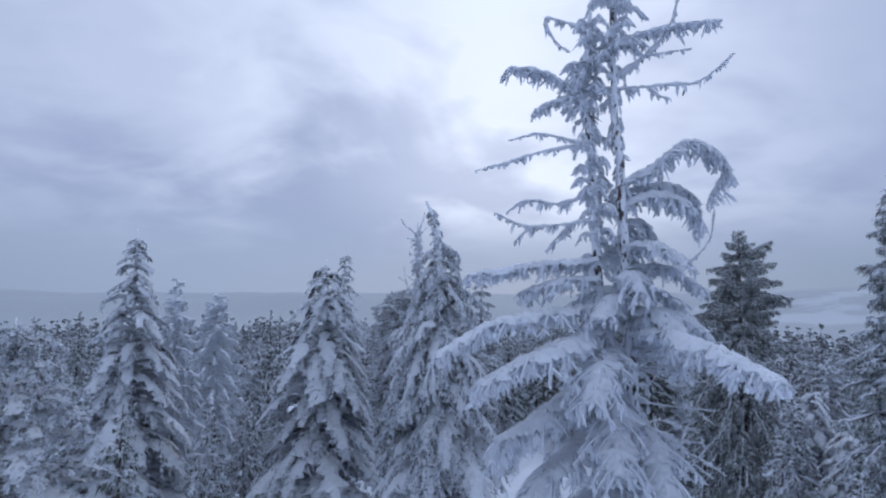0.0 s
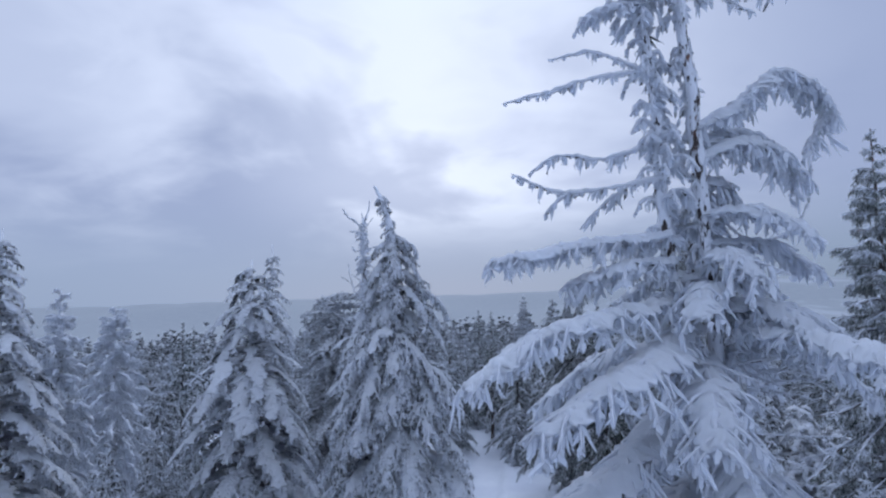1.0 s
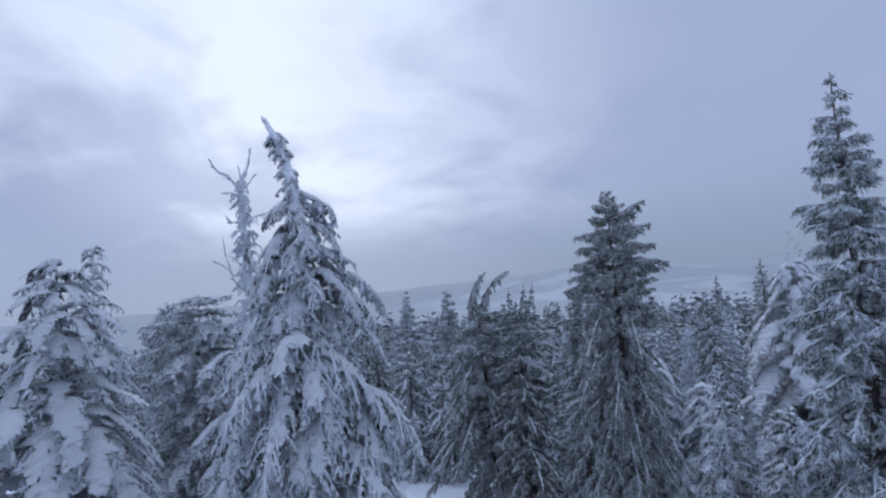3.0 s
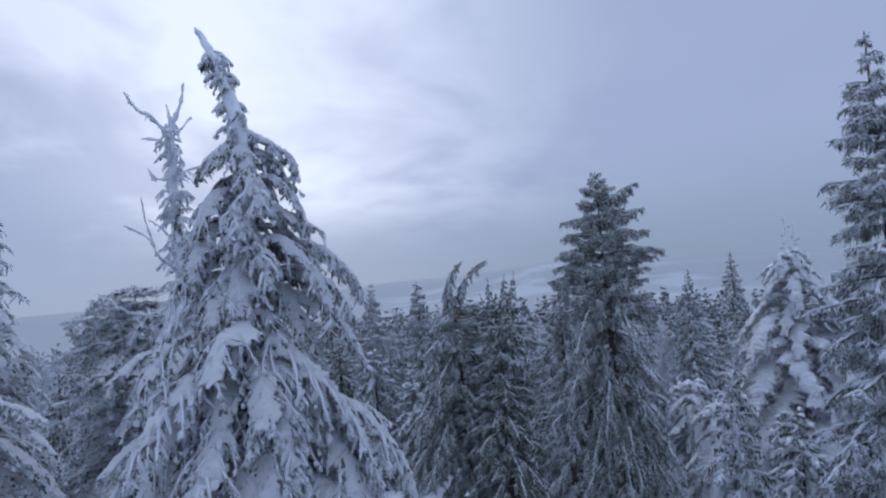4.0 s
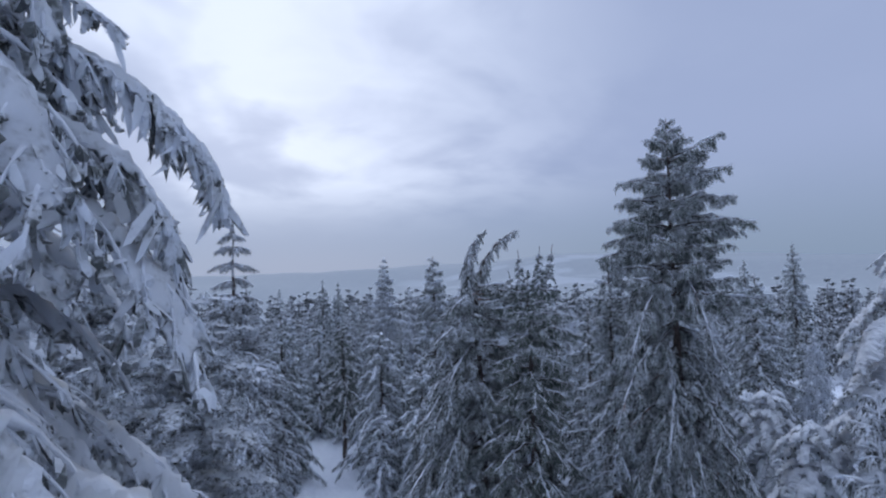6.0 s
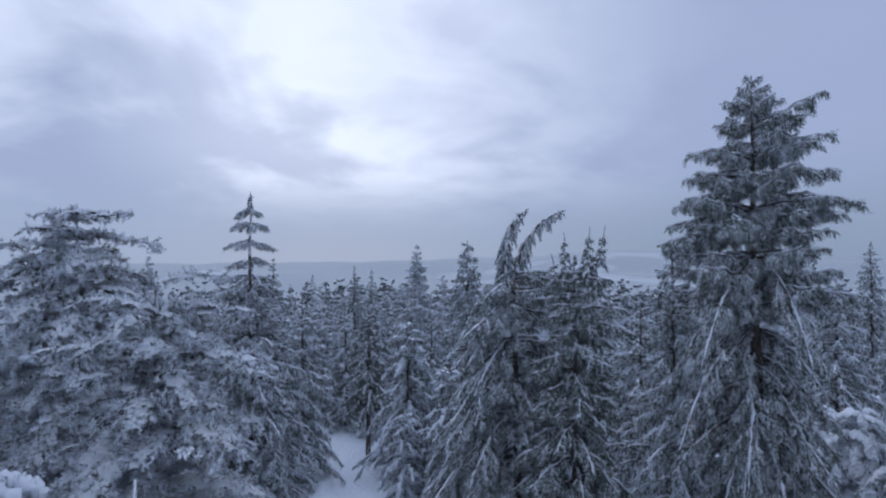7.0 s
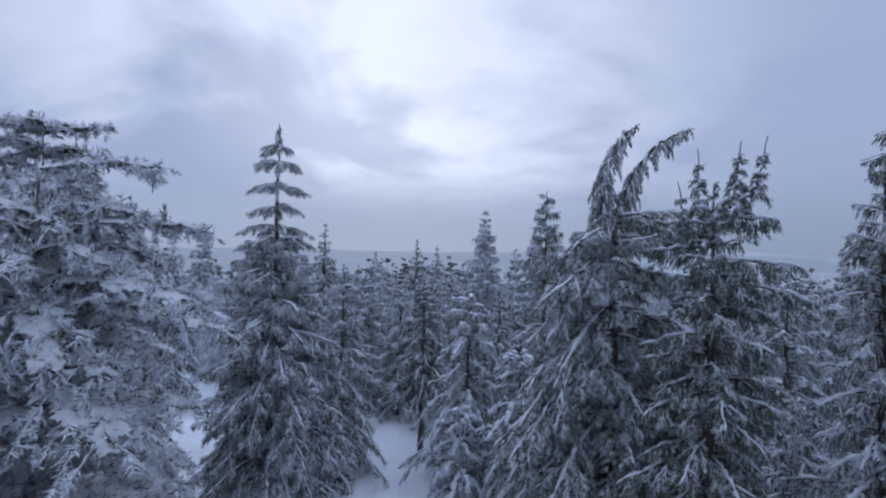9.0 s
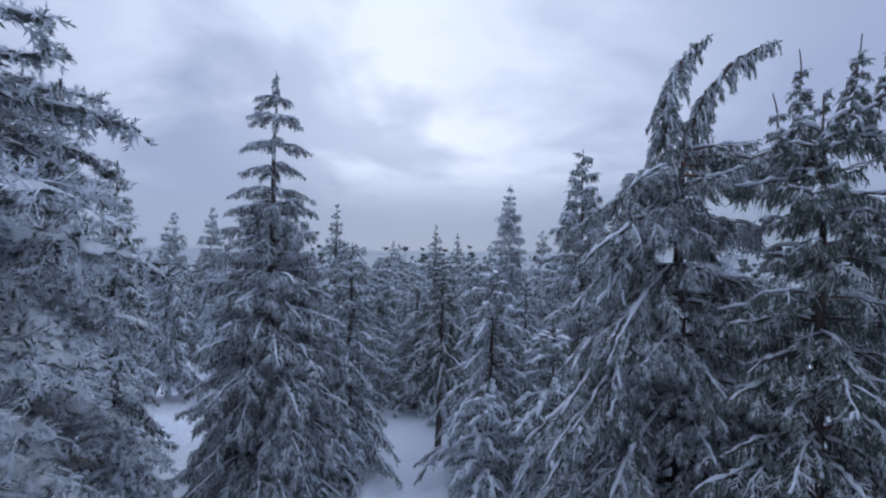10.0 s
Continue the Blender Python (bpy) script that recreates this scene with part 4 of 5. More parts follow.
def snag():
    """Dead top with bare crooked limbs beside the laden spruce."""
    t = Tree(31, "frost")
    rng = t.rng
    axis = [(0, 0, 0), (0, 0, 6), (0.05, 0, 9.5), (0.0, 0, 11.0), (-0.02, 0, 11.7), (-0.01, 0, 12.4)]
    t.stem(axis, 0.13, 0.035, 8)

    def bare(*points, r=0.032, drop=0.06):
        t.part("limb", lambda: t.icy(points, r, 0.5 * r, drop, 0.03, 0.013, 0.8, 0.4))

    # antlers of the broken top
    bare((-0.03, 0, 12.1), (-0.27, -0.2, 12.32), (-0.44, -0.2, 12.42), (-0.58, -0.2, 12.64), r=0.045)
    bare((-0.02, 0, 12.2), (0.05, 0, 12.38), (0.15, 0, 12.66), (0.19, 0, 12.92), r=0.04)
    bare((0.0, 0, 12.3), (-0.06, 0, 12.58), r=0.03)
    bare((0.02, 0, 12.1), (0.27, 0, 12.42), r=0.025)
    bare((-0.02, 0, 11.95), (-0.22, -0.2, 12.0), (-0.40, -0.2, 12.0), r=0.03, drop=0.10)
    bare((-0.02, 0, 11.5), (-0.22, -0.1, 11.47), (-0.34, -0.1, 11.62), r=0.03, drop=0.10)
    bare((0.02, 0, 11.5), (0.15, -0.6, 11.50), (0.36, -0.6, 11.56), r=0.03, drop=0.12)
    # dead limbs lower down, curled and nearly bare
    bare((0.03, 0, 10.15), (-0.26, -0.8, 10.31), (-0.38, -0.8, 10.56), (-0.64, -0.8, 10.73), r=0.026, drop=0.04)
    bare((-0.31, -0.8, 10.44), (-0.40, -0.8, 10.77), (-0.44, -0.8, 11.11), r=0.018, drop=0.03)
    bare((0.03, 0, 10.5), (-0.25, -0.8, 10.71), (-0.37, -0.8, 10.80), r=0.02, drop=0.04)
    bare((0.03, 0, 9.6), (-0.5, -0.7, 9.6), (-0.95, -0.8, 9.9), r=0.022, drop=0.04)
    # rime bristling from the dead stem
    for i in range(120):
        z, az = rng.uniform(9.4, 12.35), rng.uniform(0, 2 * math.pi)
        p = np.array([np.interp(z, [9.5, 11, 12], [0.05, 0, -0.02]), 0, z])
        out = np.array([math.cos(az), math.sin(az), 0])
        ln = rng.uniform(0.12, 0.34) * (1.25 - 0.2 * (z - 9.4))
        t.icy([p, p + 0.6 * ln * out + [0, 0, 0.03], p + ln * out - [0, 0, 0.08]], 0.028, 0.014, 0.12, 0.022, 0.016, 0.7, 0.55, 4)
    for z in np.arange(3.0, 9.8, 0.55):
        for i in range(6):
            az = rng.uniform(0, 7)
            ln = (2.1 - 0.13 * z) * rng.uniform(0.6, 1.1)
            out = np.array([math.cos(az), math.sin(az), 0])
            p = np.array([0.03, 0, z])
            t.fan([p, p + 0.55 * ln * out + [0, 0, 0.02], p + ln * out - [0, 0, 0.35 * ln]], 0.028, 0.3 * ln + 0.1, 0.30, 0.2, 0.06, 0.024, 0.5, 0.6, 0.8, 0.6, 1, 0.025)
    return t.done((-0.8, 17.0, 0), "dead-topped spruce with bare crooked limbs in rime", HOAR, BARK_WHITE, "dead_topped_spruce", top_coat=FROSTED)


VEILED = dict(spacing=0.135, twig=0.34, hang=1.2, cushions=0.08, width=0.65, top=0.4, curtain=0.36, pitch=0.046)


def bent_tree():
    """Half-dusted spruce with two leaders bowed the same way."""
    t = Tree(41, "mid", cap=0.036, lean_up=-0.05, droop=0.5, fork=0.30, **VEILED)
    axis = [(0, 0, 0), (-0.1, 0, 5), (-0.25, 0, 8.3)]
    t.stem(axis, 0.16, 0.05, 8)
    t.crown([*axis, (-0.3, 0, 9.8)], 1.0, 2.5, 0.5, 0.46, 5, top_cut=1.5)
    t.fork, t.curtain, t.pitch = 0.0, 0.26, 0.03
    left = [(-0.25, 0, 8.0), (-0.46, 0, 8.7), (-0.46, 0, 9.4), (-0.20, 0, 10.0), (0.06, 0, 10.3), (0.32, -0.05, 10.5)]
    right = [(-0.23, 0, 8.4), (0.04, 0, 9.05), (0.26, 0, 9.6), (0.72, -0.1, 10.1), (1.08, -0.15, 10.32), (1.48, -0.2, 10.46)]
    t.twig, t.spacing, t.cap = 0.20, 0.10, 0.022
    t.part("bowed_leader", lambda: (t.stem(left, 0.06, 0.010, 6), t.crown(left, 0.05, 0.50, 0.55, 0.15, 5, droop=1.0, rise=-0.1)))
    t.part("bowed_leader", lambda: (t.stem(right, 0.05, 0.010, 6), t.crown(right, 0.05, 0.36, 0.40, 0.15, 4, droop=1.2, rise=-0.3)))
    t.twig, t.fork, t.spacing, t.curtain, t.pitch, t.cap = 0.34, 0.32, 0.135, 0.36, 0.046, 0.036
    # long limbs sweeping down on one side
    for i in range(26):
        z = t.rng.uniform(3.2, 8.6)
        t.bough((-0.15, 0, z), math.pi + t.rng.uniform(-0.75, 0.6), 1.5 + 0.34 * (8.8 - z) * t.rng.uniform(0.7, 1.2), -0.25, 0.55, 0.12, 0.045, 1.0)
    for z, az, ln, rise, droop in ((8.45, -0.5, 1.9, 0.05, 0.06), (8.35, -0.35, 1.6, 0.05, 0.15), (8.6, -0.5, 1.05, 0.1, 0.02), (8.2, -0.6, 1.5, 0.0, 0.2), (8.4, math.pi + 0.2, 1.3, -0.1, 0.35), (8.1, math.pi - 0.2, 1.7, -0.1, 0.35), (7.7, math.pi + 0.3, 2.1, -0.1, 0.35)):
        t.limb((-0.2, -0.1, z), az, ln, rise, droop, 0.0, 0.035, 1.4)
    return t.done((10.15, 28.3, 0), "snow-dusted spruce with two bowed leaders beside the trail", NEEDLE_HALF, BARK, top_coat=NEEDLE_RIME)


def dark_tree():
    """The tall dark spruce with tiered upturned limbs."""
    t = Tree(51, "mid", cap=0.034, lean_up=0.10, droop=0.34, lift=0.16, fork=0.28, **VEILED)
    axis = straight(13.3, (0.0, 0.0))
    t.stem(axis, 0.22, 0.012, 10)
    t.crown(axis, 7.9, 2.05, 0.66, 0.36, 6, droop=0.24)
    t.crown([(0, 0, 0), (0, 0, 9.0)], 1.0, 3.1, 0.4, 0.60, 6, droop=0.8, rise=-0.05, top_cut=1.0, cap=0.030)
    # tiers: level on one side, lifting on the other
    for z, az, ln, rise, droop in ((12.15, -0.91, 1.45, 0.42, 0.10), (12.0, -0.6, 1.2, 0.35, 0.10), (11.5, -0.95, 1.65, 0.24, 0.14), (11.35, -1.3, 1.4, 0.2, 0.14), (10.95, -0.85, 1.75, 0.10, 0.16), (10.4, -0.9, 2.2, 0.08, 0.20), (10.2, -0.6, 2.0, 0.06, 0.22),
                                   (11.65, 2.3, 1.45, 0.02, 0.14), (11.1, 2.15, 1.65, 0.02, 0.16), (10.5, 2.3, 1.8, 0.0, 0.18), (10.1, 2.1, 2.0, -0.02, 0.18), (9.75, 2.35, 2.2, -0.04, 0.20), (9.7, 2.0, 2.1, -0.04, 0.25), (10.6, 2.7, 1.6, 0.0, 0.2)):
        t.limb((0, 0, z), az, ln, rise, droop, 0.04, 0.034, 1.3)
    t.curtain = 0.46
    # long bare-topped limbs streaked with snow low down
    for i in range(12):
        z, az = t.rng.uniform(3.0, 9.2), -2.5 + t.rng.uniform(-1.4, 1.4)
        t.bough((0, 0, z), az, t.rng.uniform(1.8, 2.9), -0.2, 0.7, 0.0, 0.035, 1.0)
    fork = [(0, 0, 12.2), (0.10, -0.12, 12.55), (0.14, -0.2, 13.0)]
    t.stem(fork, 0.03, 0.008, 5)
    t.crown(fork, 0.15, 0.34, 0.7, 0.18, 4)
    return t.done((13.7, 23.5, 0), "tall dark green spruce with tiered limbs lightly dusted with snow", NEEDLE_HALF, BARK, top_coat=NEEDLE_RIME)


def spire_tree():
    """Spruce with a thin tiered spire over a broad skirt."""
    t = Tree(65, "mid", cap=0.04, lean_up=0.05, droop=0.55, **VEILED)
    t.pitch = 0.06
    rng = t.rng
    axis = straight(11.55)
    t.stem(axis, 0.2, 0.016, 8)
    t.twig, t.curtain, t.spacing = 0.24, 0.20, 0.10
    for z, reach in ((10.85, 0.62), (10.3, 0.85), (9.65, 0.95), (9.05, 0.95), (8.45, 1.2), (8.1, 1.25)):
        turn = rng.uniform(0, 6)
        for i in range(6):
            t.bough((0, 0, z + rng.normal(0, 0.05)), turn + i * 1.05 + rng.normal(0, 0.12), reach * rng.uniform(0.8, 1.12), 0.10, 0.36, 0.0, 0.03, 1.3)
    t.crown([(0, 0, 10.9), (0, 0, 11.45)], 0.0, 0.11, 0.5, 0.14, 3)
    t.twig, t.fork, t.curtain, t.spacing = 0.38, 0.40, 0.38, 0.16
    t.crown([(0, 0, 0), (0, 0, 9.3)], 0.4, 3.3, 0.62, 0.40, 7, top_cut=1.2)
    return t.done((3.1, 35.6, 0), "spire-topped spruce with drooping snowy limbs beside the trail", NEEDLE_RIME, BARK_RIME, top_coat=FROSTED)


def hoar_spruce(place, seed, label, limbs, low, reach, power, height, lean=(0, 0), each=6, gap=0.30, grey=0.25, every=0.046, level="hoar", coats=None, slot=1, crust=0.55, thick=0.026, sag=(0.2, 0.6), lift=0.16, step=0.52, tips=()):
    """A broad spruce furred with frost or bowed with snow; limbs: single ones as (height, azimuth, length, rise, sag)."""
    t = Tree(seed, level)
    rng = t.rng
    axis = np.array(straight(height, lean))
    t.stem(axis, 0.018 * height, 0.015)

    def arm(z, az, ln, rise, fall, r=0.024):
        p = np.array([np.interp(z, axis[:, 2], axis[:, 0]), np.interp(z, axis[:, 2], axis[:, 1]), z])
        out = np.array([math.cos(az), math.sin(az), 0])
        turn = np.array([-out[1], out[0], 0]) * rng.normal(0, 0.14) * ln
        t.fan([p, p + 0.45 * ln * out + [0, 0, 0.5 * rise * ln], p + 0.8 * ln * out + turn + [0, 0, (0.8 * rise - 0.4 * fall) * ln], p + ln * out + 1.5 * turn + [0, 0, (rise - 0.8 * fall) * ln]],
              r, 0.30 * ln + 0.10, gap, 0.20, every, 0.024, 0.3, grey, 0.8, crust, slot, thick)

    for z, az, ln, rise, fall in limbs:
        t.part("limb", lambda: arm(z, az, ln, rise, fall))
    for z, x, y in tips:
        t.stem([(x, y, z - 1.6), (1.1 * x, 1.1 * y, z)], 0.03, 0.008, 5)
        for k in range(9):
            p, az, ln = np.array([1.05 * x, 1.05 * y, z - 0.15 - 0.16 * k]), rng.uniform(0, 7), 0.10 + 0.03 * k
            out = np.array([math.cos(az), math.sin(az), 0.15])
            t.icy([p, p + ln * out, p + 1.7 * ln * out], 0.014, 0.008, 0.07, 0.04, 0.014, 0.6, 0.5, 4, 0.1, False)
    z = low
    while z < height - 0.3:
        f = (z - low) / (height - low)
        turn = rng.uniform(0, 7)
        for i in range(each):
            arm(z + rng.uniform(-0.15, 0.15), turn + i * 2 * math.pi / each + rng.normal(0, 0.2), max(0.25, reach * (1 - f) ** power * rng.uniform(0.65, 1.12)), rng.uniform(0.0, lift) + 0.3 * f * f, rng.uniform(*sag))
        z += step * rng.uniform(0.8, 1.2)
    leaf, coat = coats or (FROSTED, NEEDLE_RIME)
    return t.done((place[0], place[1], float(ground_height(*place)) - 0.1), label, leaf, BARK_WHITE, top_coat=coat)


spire_tree()
near_tree()
laden_tree()
snag()
bent_tree()
dark_tree()

LADEN = dict(fork_snow=1.0, spacing=0.16, twig=0.40, hang=1.0, curtain=0.38, pitch=0.055, cap=0.08, cushions=0.2, lean_up=0.05, droop=0.75, width=0.75)
DUSTED = dict(spacing=0.15, twig=0.40, hang=1.1, curtain=0.38, pitch=0.055, cap=0.038, cushions=0.12, lean_up=0.05, droop=0.55, width=0.8)
RIMED = dict(spacing=0.09, twig=0.40, hang=0.55, curtain=0.3, pitch=0.09, cap=0.05, cushions=0.2, lean_up=0.10, droop=0.35, width=1.0)

STANDING = []


def plant(x, y, height, radius, seed, coat, style, label, level="mid", **more):
    """One spruce of the middle ground, on the snow."""
    extra = dict(style)
    if level == "far":
        extra.update(spacing=0.34, twig=0.55, cushions=0.05, curtain=0.5, pitch=0.13)
    extra.update(more)
    STANDING.append((x, y, 0.7 * radius))
    return plain_spruce((x, y, float(ground_height(x, y)) - 0.1), height, radius, seed, label, coat, level, **extra)


plant(10.8, 26.5, 9.0, 2.4, 61, NEEDLE_DARK, DUSTED, "dusted spruce with several thin spires beside a bowed spruce", power=0.7, fork=0.42, spacing=0.15, twig=0.38, top=0.3, tips=((7.9, -0.12, 0.2, 1.75), (8.2, 0.30, -0.15, 1.55), (7.9, -0.40, 0.25, 1.15), (8.3, 0.52, -0.38, 1.50)), limbs=((8.35, -0.74, 1.0, 0.12), (7.7, -0.7, 1.4, 0.0), (7.35, -0.85, 1.6, -0.1), (7.9, 2.4, 1.2, 0.0)))
plant(12.7, 25.0, 9.5, 1.6, 62, NEEDLE_HALF, DUSTED, "narrow snow-dusted spruce next to a tall dark one", power=0.6, twig=0.36, spacing=0.12, pitch=0.07)
plant(11.3, 34.5, 9.9, 1.8, 63, NEEDLE_HALF, DUSTED, "dark pointed spruce dusted with snow", power=0.6, twig=0.36, spacing=0.12, pitch=0.07)
plant(12.65, 44.6, 10.3, 2.1, 64, NEEDLE_RIME, DUSTED, "pale frosted spruce with short upper limbs", power=0.75)
plant(13.4, 14.4, 14.9, 3.2, 69, NEEDLE_HALF, DUSTED, "very tall spruce with snow on long hanging limbs", power=0.8, fork=0.5, spacing=0.14, twig=0.46)
plant(-10.4, 21.0, 11.0, 2.0, 73, FROSTED, LADEN, "frosted spruce standing close behind a taller one", power=0.6)
plant(38.0, 38.9, 9.2, 2.4, 75, NEEDLE_HALF, DUSTED, "distant dusted spruce with a thick top", level="far")
plant(43.4, 38.7, 10.5, 2.2, 76, NEEDLE_HALF, DUSTED, "distant slim spruce with a thin spire", level="far")
plant(11.3, 55.0, 8.8, 1.9, 77, NEEDLE_HALF, DUSTED, "dark slender spruce at the end of the trail", level="far")
plant(5.0, 48.7, 9.4, 1.9, 78, NEEDLE_HALF, DUSTED, "narrow dusted spruce behind a spire-topped one", level="far")
plant(10.1, 67.5, 8.1, 1.9, 79, NEEDLE_RIME, DUSTED, "pale far spruce beyond the trail", level="far")
plant(-2.7, 58.5, 9.5, 2.2, 80, NEEDLE_RIME, DUSTED, "pale frosted spruce in the forest", level="far")
plant(-1.9, 39.4, 9.5, 2.1, 82, NEEDLE_HALF, DUSTED, "dusted spruce among frosted ones", level="far")
plant(-2.9, 36.3, 10.3, 2.6, 83, NEEDLE_RIME, RIMED, "frosted spruce with a broad top", level="far", power=0.4)
plant(-2.3, 47.6, 8.6, 2.0, 84, NEEDLE_RIME, DUSTED, "frosted spruce in the forest behind", level="far")
plant(14.2, 61.3, 8.5, 2.0, 85, NEEDLE_HALF, DUSTED, "dark slim spruce far along the trail", level="far")
plant(-26.0, 35.7, 8.3, 2.2, 86, NEEDLE_RIME, DUSTED, "frosted spruce deep in the forest", level="far")
plant(-23.8, 37.0, 8.8, 1.8, 87, NEEDLE_HALF, DUSTED, "slim dusted spruce deep in the forest", level="far")
plant(-10.9, 26.7, 10.0, 2.4, 88, FROSTED, LADEN, "bushy spruce thick with snow", power=0.5)
plant(-11.6, 39.0, 9.1, 2.0, 89, NEEDLE_HALF, DUSTED, "dark dusted spruce beside a snowy clearing", level="far")
plant(8.6, 39.9, 7.0, 1.5, 92, NEEDLE_DARK, DUSTED, "slim dark spruce with a bare lower trunk at the trail", power=0.6, low=0.34)
plant(22.6, 25.6, 2.6, 1.7, 93, HOAR, LADEN, "low spruce buried in thick snow", power=0.4, cap=0.13, low=0.05)
plant(23.9, 27.6, 2.2, 1.6, 94, HOAR, LADEN, "small spruce buried in thick snow", power=0.4, cap=0.13, low=0.05)
plant(15.6, 18.2, 5.2, 1.9, 96, NEEDLE_HALF, LADEN, "young spruce under heavy snow boughs", power=0.5, cap=0.10, fork=0.4, twig=0.26, curtain=0.24, pitch=0.06)
plant(9.5, 36.7, 6.5, 2.7, 81, NEEDLE_HALF, LADEN, "snow-covered spruce at the edge of the trail", power=0.55, low=0.05)
plant(5.3, 38.1, 7.2, 2.3, 100, NEEDLE_HALF, DUSTED, "dusted spruce crowding a spire-topped one by the trail", power=0.6, low=0.05)
plant(23.2, 31.2, 6.6, 2.2, 102, NEEDLE_RIME, LADEN, "half-grown spruce loaded with snow", power=0.55, low=0.05)
plant(18.2, 27.0, 5.2, 1.9, 103, NEEDLE_RIME, LADEN, "small snow-laden spruce among taller ones", power=0.55, low=0.05)
plant(25.4, 29.3, 8.6, 2.4, 104, NEEDLE_HALF, DUSTED, "dusted spruce above snow-laden young trees", power=0.6)
plant(21.4, 33.8, 7.2, 2.2, 105, NEEDLE_RIME, DUSTED, "frosted half-grown spruce in a snowy gap", power=0.6, level="far")
plant(16.2, 30.2, 7.4, 2.2, 106, NEEDLE_HALF, DUSTED, "dusted half-grown spruce behind a dark one", power=0.6)
plant(8.5, 34.0, 3.6, 1.5, 109, NEEDLE_RIME, LADEN, "small snowy spruce at the edge of the trail", power=0.5, low=0.05)
plant(10.0, 33.2, 5.2, 2.0, 110, NEEDLE_HALF, LADEN, "half-grown snowy spruce near the trail", power=0.5, low=0.05)
plant(5.0, 36.4, 2.6, 1.3, 111, NEEDLE_RIME, LADEN, "low snowy spruce beside the trodden trail", power=0.5, low=0.05)
plant(0.6, 32.6, 3.4, 1.6, 112, NEEDLE_RIME, LADEN, "small snow-covered spruce below a spire-topped one", power=0.5, low=0.05)
plant(6.0, 43.6, 4.8, 1.6, 113, NEEDLE_RIME, DUSTED, "young frosted spruce close to the trail", power=0.55, low=0.05)
plant(8.5, 44.6, 6.2, 1.9, 114, NEEDLE_HALF, DUSTED, "dusted spruce standing where the trail ends", power=0.6, low=0.03)
plant(7.0, 46.6, 6.8, 1.9, 115, NEEDLE_HALF, DUSTED, "dark dusted spruce closing the end of the trail", power=0.6, low=0.03)
plant(9.6, 42.4, 4.0, 1.4, 116, NEEDLE_RIME, DUSTED, "young frosted spruce near the end of the trail", power=0.6, low=0.03)
plant(4.9, 41.5, 5.6, 1.6, 97, NEEDLE_RIME, DUSTED, "young frosted spruce at the side of the trail", power=0.6)
plant(6.3, 45.8, 6.4, 1.6, 98, NEEDLE_HALF, DUSTED, "young dusted spruce where the trail bends", power=0.6)
plant(11.2, 47.4, 6.8, 1.8, 99, NEEDLE_RIME, DUSTED, "frosted spruce beside the far trail", power=0.6, level="far")

FURRED = dict(level="frost", gap=0.36, every=0.074, slot=0, crust=0.60, sag=(0.55, 1.05), lift=0.12, grey=0.25)
HEAVY = dict(level="frost", gap=0.38, every=0.075, slot=None, crust=0.70, sag=(0.7, 1.2), lift=0.12, grey=0.6)
hoar_spruce((0.9, 25.3), 66, "broad spruce white with hoar frost", ((8.9, 0.3, 1.2, 0.25, 0.2), (8.2, 0.0, 1.7, 0.2, 0.2), (7.6, -0.4, 1.9, 0.12, 0.2), (7.2, 0.3, 2.1, 0.1, 0.25), (8.4, 2.9, 1.3, 0.3, 0.2), (7.7, 3.4, 1.7, 0.2, 0.2), (6.7, -0.9, 2.2, 0.05, 0.3), (6.3, -1.8, 2.1, 0.0, 0.3)), 2.6, 2.7, 0.5, 9.1, (0.15, 0))
hoar_spruce((-1.5, 31.7), 67, "flat-topped spruce furred with white frost", ((10.45, 0.24, 1.3, 0.22, 0.1), (9.95, 0.15, 1.9, 0.05, 0.2), (9.7, 3.4, 2.2, 0.08, 0.1), (8.9, 3.5, 2.3, 0.0, 0.25), (9.1, 0.4, 2.1, 0.0, 0.3), (10.1, 2.6, 1.2, 0.2, 0.1), (9.5, -1.3, 1.6, 0.0, 0.4), (8.6, -0.3, 2.3, 0.0, 0.4), (8.4, -2.2, 2.3, 0.0, 0.4)), 2.4, 3.0, 0.42, 10.85, gap=0.34)
hoar_spruce((-8.6, 9.9), 74, "bushy spruce white with hoar frost", (), 3.0, 2.7, 0.5, 9.7, gap=0.5)
hoar_spruce((20.4, 20.7), 68, "snow-laden spruce with twin bare leaders", (), 3.0, 3.4, 0.62, 10.4, thick=0.075, step=0.56, coats=(NEEDLE_RIME, NEEDLE_HALF), tips=((11.3, 0.0, 0.0), (11.1, 0.28, -0.12)), **HEAVY)
hoar_spruce((17.6, 22.4), 95, "young spruce bent under thick snow", (), 0.8, 2.0, 0.55, 4.8, thick=0.07, step=0.5, coats=(NEEDLE_RIME, NEEDLE_HALF), **HEAVY)
hoar_spruce((19.8, 25.0), 108, "young spruce rounded by deep snow", (), 0.8, 2.0, 0.5, 4.8, thick=0.08, step=0.5, coats=(NEEDLE_RIME, NEEDLE_HALF), **HEAVY)
hoar_spruce((21.6, 27.2), 107, "low spruce rounded by deep snow", (), 0.6, 1.9, 0.5, 4.2, thick=0.09, step=0.5, coats=(NEEDLE_RIME, NEEDLE_HALF), **HEAVY)
hoar_spruce((20.4, 28.6), 101, "young spruce wrapped in thick snow", (), 0.8, 2.0, 0.55, 5.8, thick=0.08, step=0.55, coats=(NEEDLE_RIME, NEEDLE_HALF), **HEAVY)
hoar_spruce((-0.6, 22.6), 91, "young spruce with a thick snow cap", (), 2.0, 1.7, 0.5, 6.6, thick=0.09, step=0.5, coats=(FROSTED, NEEDLE_HALF), **HEAVY)
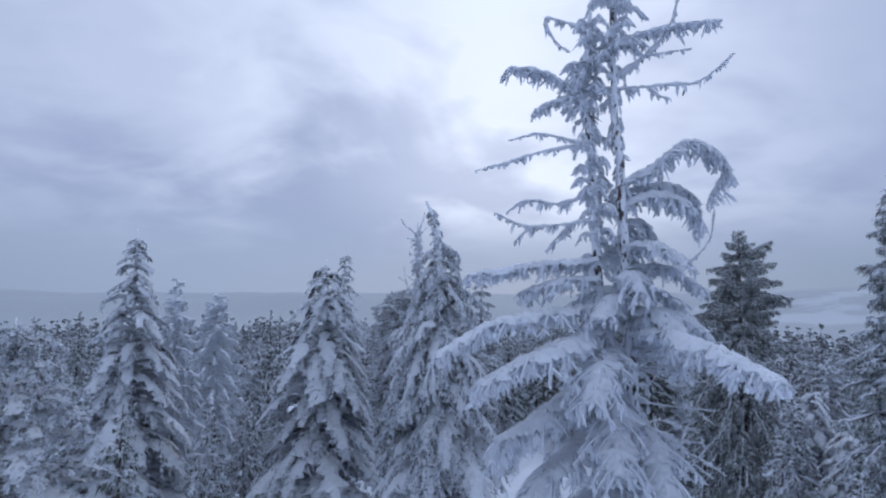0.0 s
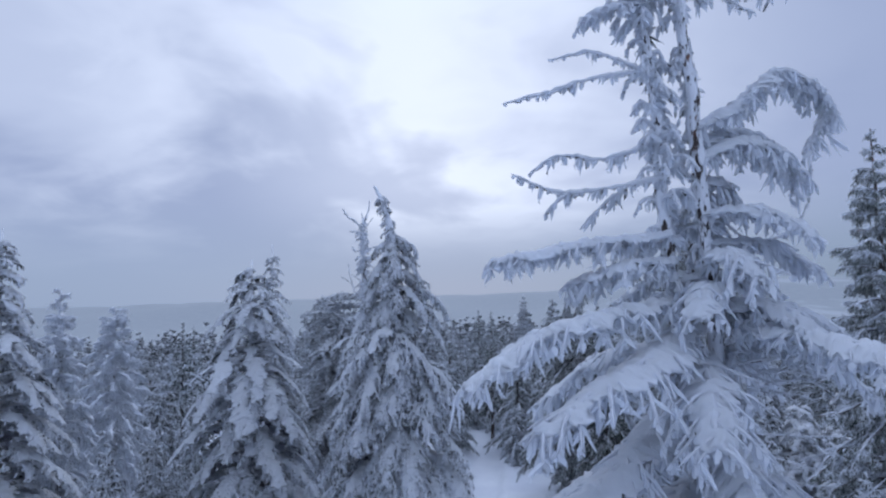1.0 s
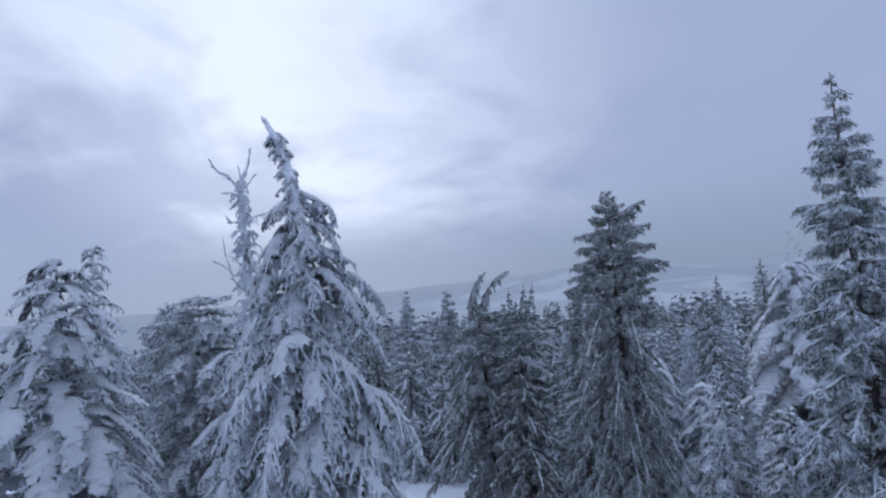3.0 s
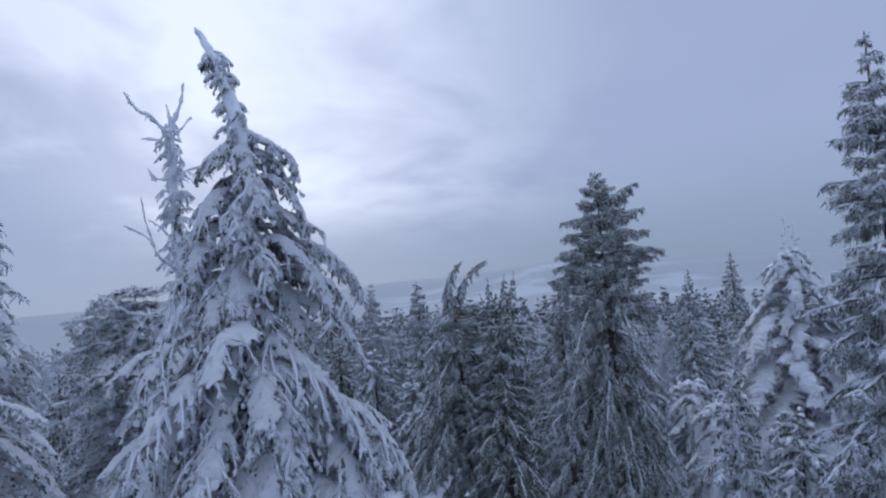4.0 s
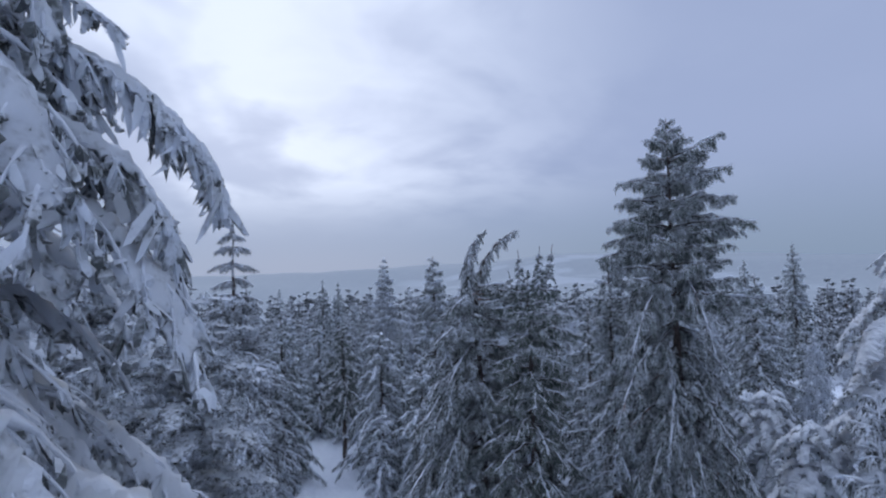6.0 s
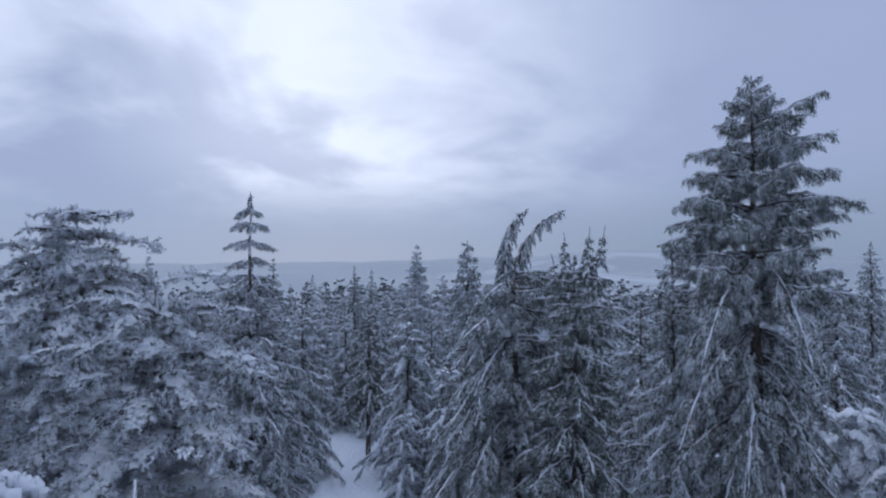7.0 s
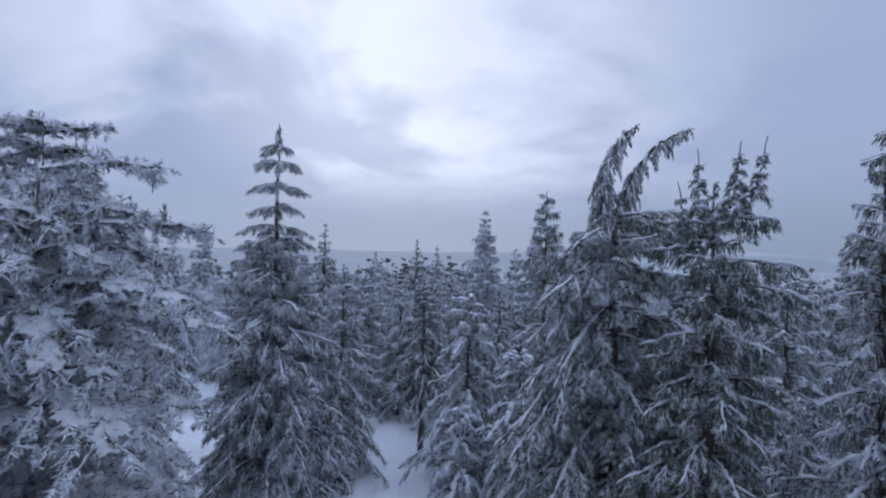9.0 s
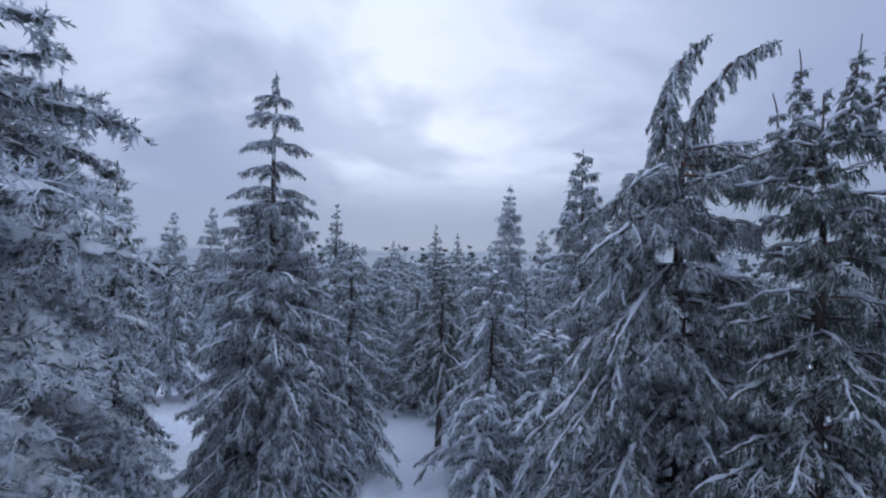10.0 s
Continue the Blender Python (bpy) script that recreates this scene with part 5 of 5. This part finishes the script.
hoar_spruce((1.0, 23.3), 90, "small spruce capped with thick snow", (), 2.0, 1.7, 0.5, 5.9, thick=0.09, step=0.5, coats=(FROSTED, NEEDLE_HALF), **HEAVY)
hoar_spruce((-4.2, 19.2), 70, "rounded spruce caked with snow", (), 3.2, 2.9, 0.58, 11.7, thick=0.03, step=0.34, coats=(FROSTED, NEEDLE_RIME), **FURRED)
hoar_spruce((-4.1, 23.2), 71, "slim frosted spruce with a tiered top", (), 4.5, 1.5, 0.7, 12.5, thick=0.03, step=0.40, each=5, coats=(FROSTED, NEEDLE_RIME), **FURRED)
hoar_spruce((-10.6, 18.2), 72, "tall conical spruce wrapped in snow", (), 3.2, 2.6, 0.75, 12.4, thick=0.03, step=0.34, coats=(FROSTED, NEEDLE_RIME), **FURRED)
STANDING.extend([(-4.2, 19.2, 1.8), (-4.1, 23.2, 1.3), (-10.6, 18.2, 2.0), (20.4, 20.7, 2.6), (17.6, 22.4, 1.4), (19.8, 25.0, 1.4), (21.6, 27.2, 1.3), (20.4, 28.6, 1.4), (-0.6, 22.6, 1.3), (1.0, 23.3, 1.3), (0.9, 25.3, 1.9), (-1.5, 31.7, 2.2), (-8.6, 9.9, 1.9)])


# ---- the forest round about ----
def forest():
    rng = np.random.default_rng(99)
    kinds = []
    for i, (coat, label) in enumerate(((FROSTED, "frosted spruce in the winter forest"), (NEEDLE_RIME, "snow-dusted spruce in the winter forest"),
                                       (NEEDLE_RIME, "snow-laden spruce in the winter forest"), (NEEDLE_HALF, "dark snow-dusted spruce in the winter forest"))):
        kinds.append(plain_spruce((-24 - 6 * i, -15 - 3 * (i % 2), 0), (8.2, 9.0, 7.4, 8.6)[i], (2.2, 2.1, 2.3, 1.9)[i], 120 + i, label, coat, "far", 0.08, 0.7,
                                  top=0.5, spacing=0.5, twig=0.60, hang=0.9, cap=0.05, cushions=0.0, droop=0.6, width=0.8, whorl=0.50, each=6, curtain=0.6, pitch=0.15))
    taken = [(2.2, 6.05, 3.0), (-0.2, 15.3, 3.0), (-0.8, 17.0, 2.0), (10.15, 28.3, 2.4), (13.7, 23.5, 2.4), (3.1, 35.6, 2.8)] + STANDING
    way = [(-0.5, -1.4), (-1.8, 4.7), (-1.3, 8.3), (0.4, 11.2), (2.1, 14.1), (3.6, 17.2), (4.5, 20.4), (6.0, 30.0)]
    clear = [(-14.0, 47.0, 5.0), (-13.0, 41.0, 2.0), (0.8, 39.5, 1.5), (-1.0, 44.5, 1.5)]
    spots, made = [], 0
    for _ in range(40000):
        if made >= 900:
            break
        low = made >= 830 and made < 860
        if low:
            x, y = rng.uniform(-22, 26), rng.uniform(-8, 14)
        elif made < 850:
            az, far = radians(rng.uniform(-44, 76)), 12 + 118 * rng.uniform(0, 1) ** 1.2
            x, y = far * math.sin(az), far * math.cos(az)
        else:
            x, y = rng.uniform(-35, 35), rng.uniform(-35, -8)
        if trail_distance(x, y) < 2.4 or min(math.hypot(x - a, y - b) for a, b in way) < 7.5:
            continue
        if any(math.hypot(x - a, y - b) < c for a, b, c in clear) or any(math.hypot(x - a, y - b) < c + 1.1 for a, b, c in taken):
            continue
        taken.append((x, y, 0.7))
        scale = rng.uniform(0.72, 1.02) * (0.94 if y > 30 else 0.82) * (0.8 if low else 1.0)
        m = pose(x, y, float(ground_height(x, y)) - 0.1, 0, 0, rng.uniform(0, 360)) @ Matrix.Diagonal((scale, scale, scale * rng.uniform(0.92, 1.05), 1))
        spots.append((math.hypot(x - 3, y - 15), made, m))
        made += 1
    spots.sort(key=lambda p: p[:2])
    for _, i, m in spots[:240]:
        copy_thing(kinds[i % 4], m)
    # those further off, past counting, are one piece of woods
    heap = Heap()
    forms = []
    for i in range(3):
        t = Tree(140 + i, "far", spacing=5.0, twig=0.9, hang=0.8, cap=0.07, cushions=0.0, droop=0.6, width=0.9, top=0.4, curtain=0.9, pitch=1.0)
        t.stem(straight(8.4, n=2), 0.10, 0.01, 3)
        t.crown(straight(8.4), 1.4, 2.5, 0.75, 1.15, 5)
        for h, k in ((t.wood, 0), (t.leaf, None), (t.snow, 3)):
            sl = np.concatenate(h.s) + 1 if k is None else np.full(sum(len(f) for f in h.f), k)
            forms.append((i, np.concatenate(h.v), np.concatenate(h.f), sl))
    for _, i, m in spots[240:]:
        a = np.array(m)
        for k, v, f, sl in forms:
            if k == i % 3:
                heap.put(v @ a[:3, :3].T + a[:3, 3], f, sl)
    woods = new("far_woods", heap.mesh("far_woods", [BARK_RIME, NEEDLE_RIME, FROSTED, SNOW]))
    tagged(woods, "distant frosted spruce woods under snow", "woods", kind="stuff")


forest()
